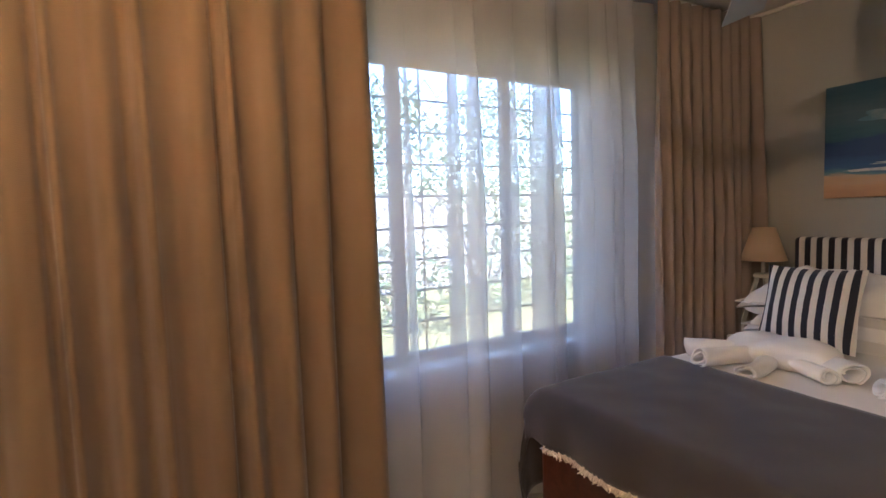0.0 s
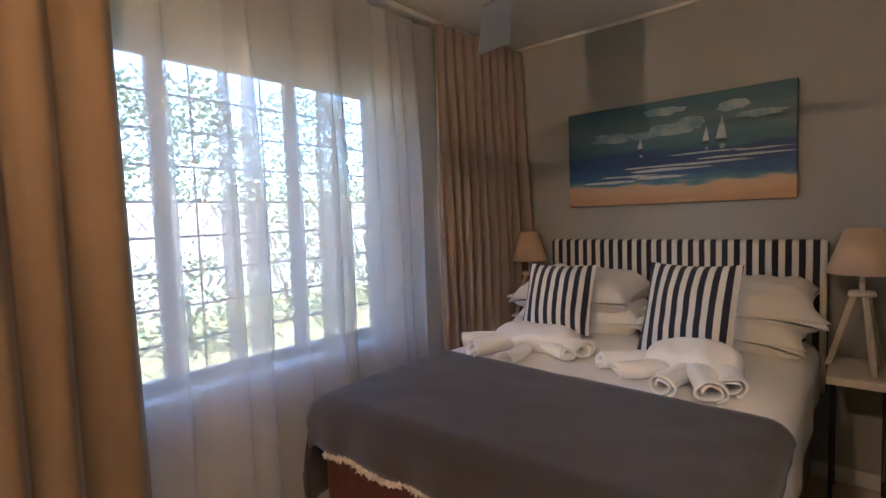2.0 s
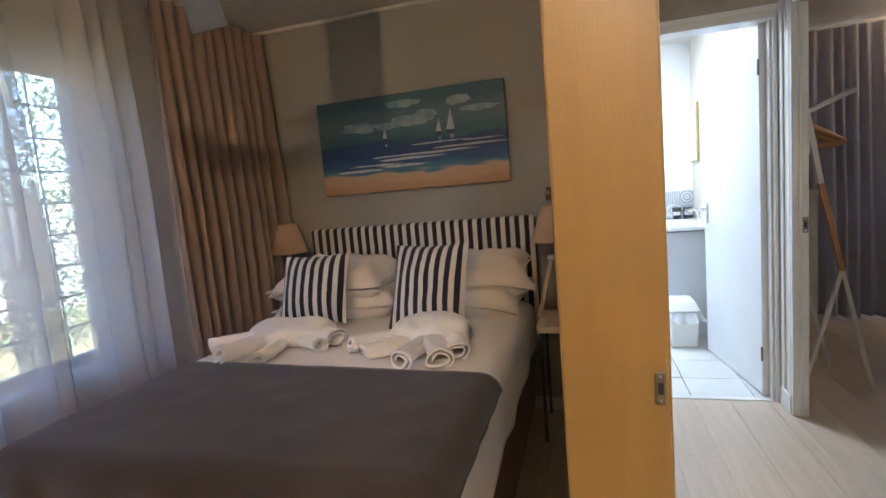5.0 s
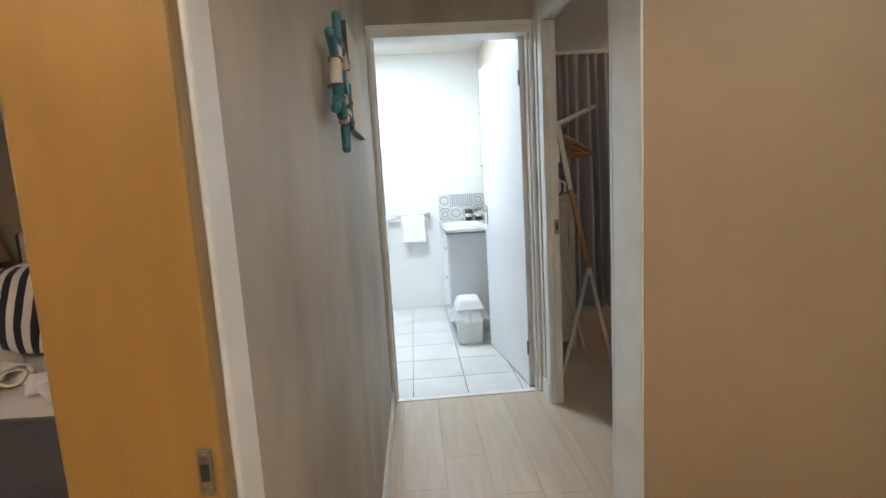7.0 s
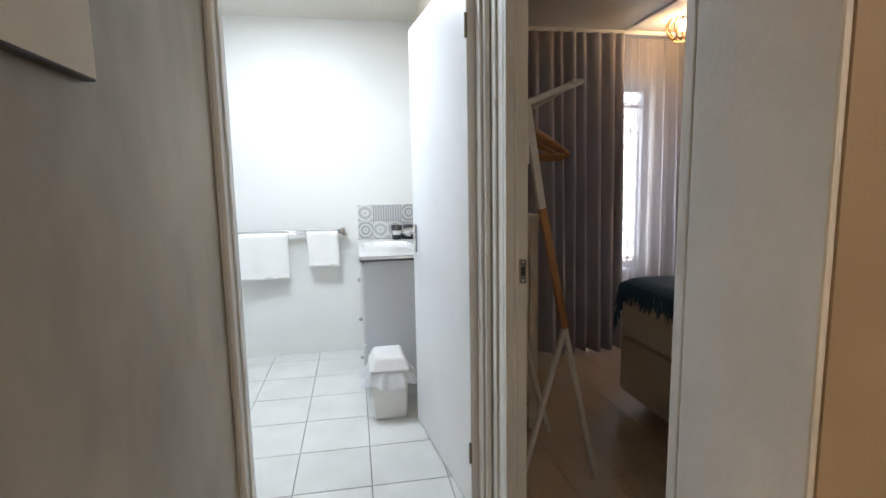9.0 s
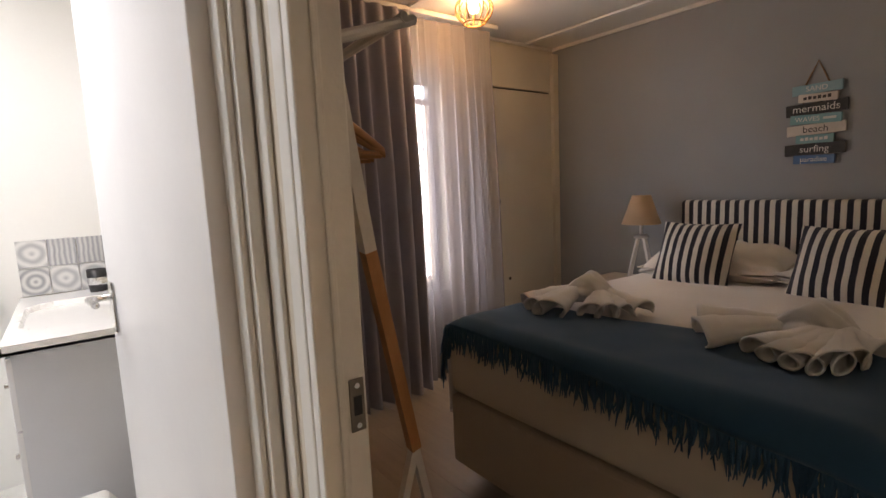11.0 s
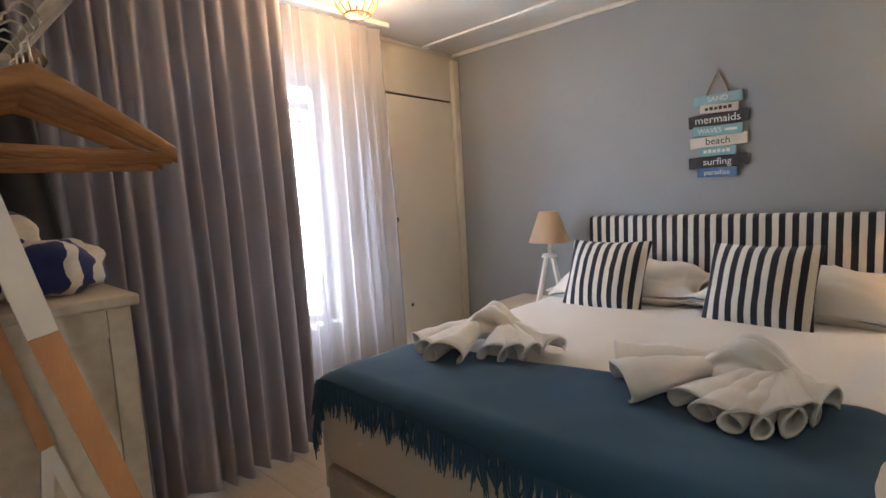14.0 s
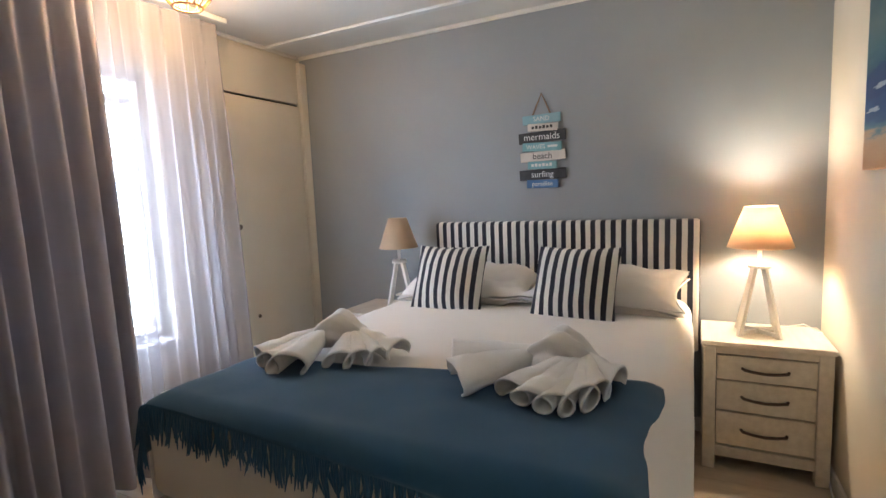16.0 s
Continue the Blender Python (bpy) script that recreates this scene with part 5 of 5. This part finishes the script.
fp = thing("framed_print", "small pale print with dark edges on the wall", "picture frame", pose(0.001, -0.95, 1.60))
part("edge", B(0.0, 0.020, -0.19, 0.19, -0.165, 0.165, bevel=0.002), M_BLKP, fp)
part("print", B(0.020, 0.022, -0.186, 0.186, -0.161, 0.161), M_CREAM, fp, "faded pale print")

# ---- bathroom ----
va = thing("vanity_unit", "grey vanity unit with drawers along its front", "bathroom cabinet")
part("carcass", B(0.462, 0.892, 1.175, 2.125, 0.08, 0.835), M_VANGREY, va)
part("plinth", B(0.50, 0.892, 1.20, 2.125, 0.0, 0.08), M_VANGREY, va)
for k in range(3):
    z = 0.10 + k * 0.243
    dr = part("drawer", B(0.446, 0.462, 1.185, 1.55, z, z + 0.236, bevel=0.002), M_DOOR, va)
    part("knob", R((0.446, 1.30, z + 0.12), (0.425, 1.30, z + 0.12), 0.010, seg=12), M_CHROME, dr)
part("door", B(0.446, 0.462, 1.555, 2.115, 0.10, 0.822, bevel=0.002), M_DOOR, va)
ba = thing("basin", "white moulded basin top with a chrome tap", "basin")
bm = bmesh.new()
bx0, bx1, by0, by1 = 0.440, 0.893, 1.155, 2.128


def basin_top(u, v):
    x, y = bx0 + (bx1 - bx0) * u, by0 + (by1 - by0) * v
    q = ((x - 0.63) / 0.16) ** 4 + ((y - 1.62) / 0.27) ** 4
    return (x, y, 0.868 - 0.085 * max(0.0, 1 - q) ** 0.6)


sheet(30, 44, basin_top, bm)
box(bm, bx0, bx1, by0, by1, 0.836, 0.846)
for a in ((bx0, bx0 + 0.006, by0, by1, 0.836, 0.867), (bx0, bx1, by0, by0 + 0.006, 0.836, 0.867)):
    box(bm, *a)
part("top", bm, M_CERAM, ba, smooth=False)
part("tap_body", tube([(0.83, 1.62, 0.868), (0.83, 1.62, 0.95), (0.80, 1.62, 0.975), (0.73, 1.62, 0.965)], 0.014), M_CHROME, ba, smooth=True)
part("tap_lever", R((0.83, 1.62, 0.97), (0.85, 1.62, 1.01), 0.007), M_CHROME, ba)

M_PATT = []
for i, (c1, c2) in enumerate((((0.30, 0.31, 0.32), (0.62, 0.62, 0.60)), ((0.58, 0.58, 0.57), (0.32, 0.33, 0.35)), ((0.40, 0.41, 0.42), (0.66, 0.66, 0.64)))):
    m, n, l, b = base_mat("patterned_grey_tile", 0.3)
    tc = n.new("ShaderNodeTexCoord")
    wv = n.new("ShaderNodeTexWave")
    wv.wave_type, wv.rings_direction = ("RINGS", "Y") if i != 1 else ("BANDS", "X")
    wv.inputs["Scale"].default_value, wv.inputs["Distortion"].default_value = (11, 16, 8)[i], (0.0, 2.5, 3.5)[i]
    mx = n.new("ShaderNodeMix")
    mx.data_type = "RGBA"
    mx.inputs[6].default_value, mx.inputs[7].default_value = rgba(c1), rgba(c2)
    l.new(tc.outputs["Object"], wv.inputs[0]), l.new(wv.outputs["Fac"], mx.inputs[0]), l.new(mx.outputs[2], b.inputs["Base Color"])
    M_PATT.append(m)
sp = tagged(thing("splashback", "patterned grey and white tiles behind the basin", "tiles"), kind="structure")
for i in range(4):
    for j in range(2):
        t = part("tile", B(-0.054, 0.054, -0.007, 0.0, -0.062, 0.062, bevel=0.0012), M_PATT[(i * 2 + j * 2 + i // 2) % 3], sp)
        t.location = (0.502 + i * 0.111, 2.129, 0.934 + j * 0.128)
for i, (x, y) in enumerate(((0.73, 2.03), (0.82, 2.03))):
    cu = thing("tumbler", "black bathroom tumbler on the basin top", "tumbler", pose(x, y, 0.868), "basin accessories")
    part("cup", lathe([(0.0, 0.0), (0.034, 0.0), (0.040, 0.05), (0.040, 0.105), (0.036, 0.105), (0.034, 0.01), (0.0, 0.01)], 20), M_BLACK, cu, smooth=True)
    part("band", lathe([(0.0395, 0.035), (0.0408, 0.045), (0.0412, 0.060), (0.0402, 0.068)], 20), M_CHROME, cu, smooth=True)

bi = thing("waste_bin", "white swing-lid bin lined with a thin bag", "bin", pose(0.575, 1.01, 0))
bm = B(-0.100, 0.100, -0.122, 0.122, 0.0, 0.26, bevel=0.014, seg=3)
for v in bm.verts:
    k = 0.87 + 0.13 * v.co.z / 0.26
    v.co.x *= k
    v.co.y *= k
part("bucket", bm, M_PLAST, bi, smooth=False)
bm = B(-0.108, 0.108, -0.130, 0.130, 0.265, 0.355, bevel=0.02, seg=3)
for v in bm.verts:
    k = 1 - 0.30 * max(0.0, (v.co.z - 0.285) / 0.07)
    v.co.x *= k
    v.co.y *= k
part("lid", bm, M_PLAST, bi)


def bag_shape(u, v):
    a = 2 * math.pi * u
    sq = 1 / max(abs(math.cos(a)), abs(math.sin(a))) ** 0.75
    r = (0.090 + 0.030 * (1 - v) + 0.012 * math.sin(9 * a) * (1 - v) + 0.010 * math.sin(17 * a + 2) * (1 - v)) * sq
    return (r * 1.22 * math.cos(a), r * 1.42 * math.sin(a), 0.275 - 0.075 * (1 - v) + 0.012 * math.sin(5 * a) * (1 - v))


part("bag", sheet(72, 8, bag_shape), M_BAG, bi, smooth=True)

rl = thing("towel_rail", "double chrome towel rail on the bathroom wall", "towel rail")
for y, z in ((2.06, 0.945), (2.095, 0.925)):
    part("bar", R((-0.50, y, z), (0.33, y, z), 0.008), M_CHROME, rl, smooth=True)
for x in (-0.49, 0.335):
    part("end_bracket", B(x - 0.016, x + 0.016, 2.04, 2.13, 0.91, 0.965, bevel=0.005), M_CHROME, rl)


def hung_towel(label, x0, x1, z, drop, back, seed):
    e = thing("towel", label, "towel", group="rail towels")

    def f(u, v):
        s = v * (drop + back)
        x = x0 + (x1 - x0) * u
        wob = 0.008 * math.sin(u * 9 + seed) * min(1, abs(s - drop) * 4)
        if s < drop:
            return (x + 0.004 * math.sin(s * 20), 2.048 - wob - 0.004, z + 0.010 - (drop - s))
        return (x, 2.074 + wob * 0.4, z + 0.010 - (s - drop))
    thick(part("cloth", sheet(20, 24, f), M_TOWEL, e, smooth=True), 0.007, 0)
    part("hem", B(x0 + 0.002, x1 - 0.002, 2.034, 2.046, z + 0.012 - drop, z + 0.030 - drop, bevel=0.003), M_TOWEL, e)
    return e


hung_towel("white hand towel hanging folded over the rail", 0.076, 0.298, 0.945, 0.272, 0.20, 1.0)
hung_towel("white bath towel hanging folded over the rail", -0.47, -0.065, 0.945, 0.35, 0.25, 2.0)
mi = thing("mirror", "gold framed mirror above the basin", "mirror", pose(0.893, 1.975, 1.63))
part("frame", B(-0.018, 0.0, -0.145, 0.145, -0.255, 0.255, bevel=0.004), mat("brass_frame", (0.62, 0.46, 0.16), (0.5, 0.36, 0.12), 0.3, 0.9), mi)
part("glass", B(-0.021, -0.017, -0.130, 0.130, -0.24, 0.24), mat("mirror_silver", (0.9, 0.9, 0.9), (0.88, 0.88, 0.88), 0.02, 1.0, bump=0.0), mi)

# ---- bedroom b corner: clothes rack, cabinet ----
rk = thing("clothes_rack", "leaning clothes rack of white and pine poles with a rail", "clothes rack")


def pole(p_top, p_joint, p_low, p_foot, p_foot2):
    a = part("upper_pole", R(p_top, p_joint, 0.0172, seg=4), M_WHPAINT, rk, "white painted pole", smooth=False)
    part("pine_sleeve", R(p_joint, p_low, 0.0175, seg=4), M_PINE, rk, "varnished pine pole")
    part("leg", R(p_low, p_foot, 0.013, seg=4), M_WHPAINT, rk)
    part("leg", R(p_low, p_foot2, 0.013, seg=4), M_WHPAINT, rk)


pole((1.001, -0.045, 1.53), (1.083, 0.014, 1.174), (1.215, 0.10, 0.70), (1.400, 0.185, 0.0), (1.06, 0.18, 0.0))
pole((0.990, 0.56, 1.57), (1.068, 0.58, 1.178), (1.137, 0.595, 0.85), (1.36, 0.60, 0.0), (1.06, 0.60, 0.0))
part("hanging_rail", R((1.225, 0.06, 1.625), (1.150, 0.56, 1.555), 0.0115), M_WHPAINT, rk)
part("arm", R((1.000, 0.0, 1.53), (1.262, 0.088, 1.632), 0.0115), M_WHPAINT, rk)
part("arm", R((0.998, 0.56, 1.53), (1.190, 0.50, 1.552), 0.0115), M_WHPAINT, rk)
part("cord_binding", tube([(1.165, 0.49, 1.545), (1.178, 0.505, 1.558), (1.190, 0.515, 1.548)], 0.017, 8), M_ROPE, rk, smooth=True)


def hanger(m):
    e = thing("clothes_hanger", "varnished wooden clothes hanger on the rail", "hanger", m, "clothes hangers")

    def arm(sgn):
        def f(u, v):
            a = 2 * math.pi * v
            x = sgn * 0.205 * u
            z = -0.030 - 0.100 * u ** 1.15
            rz, ry = 0.017 - 0.006 * u, 0.0075
            return (x, ry * math.cos(a), z + rz * math.sin(a))
        return f
    for s in (-1, 1):
        part("arm", sheet(10, 10, arm(s)), M_HANGER, e, smooth=True)
    part("trouser_bar", R((-0.196, 0, -0.136), (0.196, 0, -0.136), 0.006, seg=8), M_HANGER, e)
    hook = [(0, 0, -0.02), (0, 0, 0.02), (0.012, 0, 0.032), (0.019, 0, 0.048), (0.012, 0, 0.064), (-0.002, 0, 0.069), (-0.016, 0, 0.060), (-0.019, 0, 0.046)]
    part("hook", tube(hook, 0.0022, 6), M_CHROME, e, smooth=True)
    return e


h0 = hanger(pose(1.146, 0.36, 1.515, 0, 0, 8))
for y, rz in ((0.395, -5), (0.43, 10), (0.465, -13), (0.33, 15)):
    copy_thing(h0, pose(1.184 - 0.1 * y, y, 1.556 - 0.14 * y + 0.009, 0, 0, rz))

ca = thing("cabinet", "whitewashed panelled wooden cabinet beside the curtain", "cabinet", pose(1.020, 0.645, 0))
part("top", B(-0.012, 0.310, -0.018, 0.56, 1.085, 1.110, bevel=0.005), M_WHWOOD, ca)
for x0, x1 in ((0.0, 0.045), (0.250, 0.295)):
    part("stile", B(x0, x1, 0.0, 0.022, 0.0, 1.084, bevel=0.002), M_WHWOOD, ca)
for z0, z1 in ((0.06, 0.13), (1.020, 1.084)):
    part("rail", B(0.045, 0.250, 0.0, 0.022, z0, z1, bevel=0.002), M_WHWOOD, ca)
part("side_panel", B(0.045, 0.250, 0.010, 0.020, 0.13, 1.020), M_WHWOOD, ca)
part("carcass", B(0.0, 0.282, 0.022, 0.545, 0.05, 1.084), M_WHWOOD, ca)
for y0 in (0.026, 0.286):
    dr = part("door", B(0.283, 0.301, y0, y0 + 0.256, 0.07, 1.075, bevel=0.003), M_WHWOOD, ca)
    part("knob", R((0.301, y0 + (0.23 if y0 < 0.1 else 0.03), 0.62), (0.322, y0 + (0.23 if y0 < 0.1 else 0.03), 0.62), 0.011, seg=12), M_PEWTER, dr)
ib = thing("ironing_board", "folded ironing board in a black cover against the wall", "ironing board")
part("cover", B(0.994, 1.018, 0.60, 0.94, 0.02, 1.06, bevel=0.008), M_DARKFAB, ib)
part("foot_rail", B(0.996, 1.016, 0.66, 0.90, 0.0, 0.02), M_STEEL, ib)
gb = thing("garment_bag", "long black garment bag hanging in front of the curtain", "garment bag", pose(1.275, 1.46, 0))
bm = sheet(12, 30, lambda u, v: ((u - 0.5) * (0.15 + 0.05 * (1 - v)) + 0.17 * (1 - v) - 0.11, 0.012 * math.sin(u * 7 + v * 3) - 0.01, 0.30 + 1.98 * v))
thick(part("cloth", bm, M_DARKFAB, gb, smooth=True), 0.03, 0)
part("hook", tube([(-0.11, 0, 2.27), (-0.11, 0.05, 2.29), (-0.11, 0.16, 2.295)], 0.004, 6), M_CHROME, gb)


def bundle(label, m, w, d, h, seed):
    e = thing("beach_towel", label, "beach towel", m, "rolled beach towels")

    def f(u, v):
        a, b = 2 * math.pi * u, math.pi * v
        n1 = 1 + 0.26 * noise.noise(Vector((math.cos(a) * 1.6 + seed, math.sin(a) * 1.6, b * 1.2))) + 0.10 * noise.noise(Vector((math.cos(a) * 4, math.sin(a) * 4 + seed, b * 3)))
        r = math.sin(b) ** 0.55 * n1
        return (w / 2 * math.cos(a) * r, d / 2 * math.sin(a) * r, h / 2 - h / 2 * math.copysign(abs(math.cos(b)) ** 0.7, math.cos(b)) * n1)
    bm = sheet(36, 18, f)
    bmesh.ops.remove_doubles(bm, verts=bm.verts, dist=0.0005)
    part("cloth", bm, M_BEACH, e, smooth=True)
    flap = sheet(14, 8, lambda u, v: (w * 0.52 * math.cos(1.2 + 2.2 * u), d * 0.52 * math.sin(1.2 + 2.2 * u), h * (0.15 + 0.55 * v) + 0.01 * math.sin(6 * u)))
    thick(part("flap", flap, M_BEACH, e, smooth=True), 0.006, 0)
    return e


bundle("rolled blue and white striped beach towel on the cabinet", pose(1.175, 0.85, 1.108, 0, 0, 35), 0.31, 0.26, 0.12, 1.0)
bundle("crumpled blue and white striped beach towel on top", pose(1.10, 0.92, 1.200, 8, 6, -30), 0.21, 0.20, 0.105, 2.0)
lh = thing("lighthouse_ornament", "small black and white wooden lighthouse ornament", "ornament", pose(1.085, 1.08, 1.110) @ Matrix.Scale(0.83, 4))
for k in range(4):
    part("tower_band", lathe([(0.0, 0.07 * k), (0.040 - 0.004 * k, 0.07 * k), (0.037 - 0.004 * k, 0.07 * (k + 1)), (0.0, 0.07 * (k + 1))], 20), M_BLKP if k % 2 else M_WHP, lh)
part("gallery", lathe([(0.0, 0.281), (0.034, 0.281), (0.034, 0.290), (0.0, 0.290)], 20), M_BLKP, lh)
part("lantern", lathe([(0.0, 0.290), (0.018, 0.290), (0.018, 0.325), (0.0, 0.325)], 16), M_WHP, lh)
part("cap", lathe([(0.026, 0.325), (0.018, 0.345), (0.0, 0.360)], 16), M_BLKP, lh, smooth=True)

# lamp flex and switch, bedroom b
fx = thing("lamp_flex", "white lamp flex with an inline switch down the wall", "cable")
part("flex", tube([(3.70, -1.02, 0.62), (3.74, -1.12, 0.635), (3.74, -1.190, 0.60), (3.66, -1.196, 0.52), (3.62, -1.196, 0.36), (3.60, -1.196, 0.22), (3.55, -1.19, 0.06), (3.42, -1.18, 0.012), (3.2, -1.17, 0.008)], 0.0035, 6), M_PLAST, fx, smooth=True)
part("inline_switch", B(3.580, 3.612, -1.203, -1.180, 0.20, 0.29, bevel=0.006), M_PLAST, fx)

# ---- outside ----
tagged(part("ground", B(-400, 400, -400, 400, -0.35, -0.16), M_GRASS), kind="structure")
tagged(part("backdrop_yard_wall", B(-0.5, 6.0, 4.3, 4.45, -0.16, 2.3), M_YARD), kind="structure")
tagged(part("backdrop_garden_wall", B(-9.2, -9.0, -9.0, 5.0, -0.16, 1.7), M_YARD), kind="structure")
rs = random.Random(11)


def shrub(label, x, y, z0, r, h, n, leaf):
    e = thing("shrub", label, "shrub", pose(x, y, -0.16), "garden shrubs")
    for k in range(5):
        a = rs.uniform(0, 6.28)
        part("stem", R((0.05 * math.cos(a), 0.05 * math.sin(a), 0), (0.5 * r * math.cos(a), 0.5 * r * math.sin(a), h * 0.7), 0.022, 0.008, 6), M_BARK, e)
    bm = bmesh.new()
    for _ in range(n):
        a, c = rs.uniform(0, 6.28), rs.random()
        zz = z0 + (h - z0) * c
        rad = r * math.sqrt(rs.random()) * (0.55 + 0.45 * math.sin(math.pi * min(1, c * 0.9 + 0.1))) * (1 + 0.35 * noise.noise(Vector((math.cos(a) * 2 + x, math.sin(a) * 2 + y, c * 3))))
        p = Vector((rad * math.cos(a), rad * math.sin(a), zz))
        d = Vector((rs.uniform(-1, 1), rs.uniform(-1, 1), rs.uniform(-0.5, 0.7))).normalized()
        s = d.orthogonal().normalized() * leaf * 0.32
        L = leaf * rs.uniform(0.6, 1.3)
        bm.faces.new([bm.verts.new(q) for q in (p, p + d * L * 0.5 + s, p + d * L, p + d * L * 0.5 - s)])
    tagged(part("crown", bm, M_LEAF, e), kind="stuff")


for x, y, z0, r, h, n, lf in ((-6.2, -0.6, 0.1, 0.8, 1.1, 900, 0.08), (-6.8, 1.2, 0.1, 1.0, 1.9, 1200, 0.08), (-6.6, -2.9, 0.1, 0.9, 1.2, 900, 0.08), (-7.4, 3.2, 0.1, 1.0, 2.2, 1300, 0.08),
                              (-10.5, 1.0, 1.2, 1.7, 4.2, 2400, 0.13), (-11.0, 4.6, 1.2, 1.9, 4.6, 2400, 0.13), (-10.5, -2.8, 1.4, 1.6, 3.9, 2000, 0.13)):
    shrub("leafy green garden shrub in bright sun", x, y, z0, r, h, n, lf)

# ---- floor pieces, last ----


def planks(parent, x0, x1, y0, y1, wdt=0.19, length=1.28, seed=1):
    q = random.Random(seed)
    x = x0
    while x < x1 - 0.01:
        xe = min(x + wdt, x1)
        y = y0 - q.uniform(0, length)
        while y < y1:
            a, b = max(y, y0), min(y + length, y1)
            if b - a > 0.02:
                part("plank", B(x + 0.0006, xe - 0.0006, a + 0.0006, b - 0.0006, -0.011, 0.0), M_FLOOR, parent)
            y += length
        x += wdt


fl = bpy.data.objects["floor"]
planks(fl, XW, -0.12, -4.0, -0.2, seed=2)
planks(fl, -0.12, 0.895, -4.0, -0.002, seed=3)
planks(fl, 0.895, 3.4, -4.0, -1.24, seed=4)
planks(fl, 0.895, XR, -1.205, YB, seed=5)
tagged(part("floor_bath_bed", B(-1.4, 0.895, 0.10, 2.13, -0.011, -0.004), M_GROUT), kind="structure")
fb = bpy.data.objects["floor_bath_bed"]
for i in range(-4, 3):
    for j in range(7):
        x0, x1 = 0.121 + i * 0.329, 0.121 + (i + 1) * 0.329
        y0, y1 = -0.02 + j * 0.329, -0.02 + (j + 1) * 0.329
        x0, x1, y0, y1 = max(x0, -1.4), min(x1, 0.893), max(y0, 0.028), min(y1, 2.128)
        if x1 - x0 < 0.02 or y1 - y0 < 0.02:
            continue
        part("tile", B(x0 + 0.0025, x1 - 0.0025, y0 + 0.0025, y1 - 0.0025, -0.004, 0.002, bevel=0.0012, seg=1), M_TILE, fb)
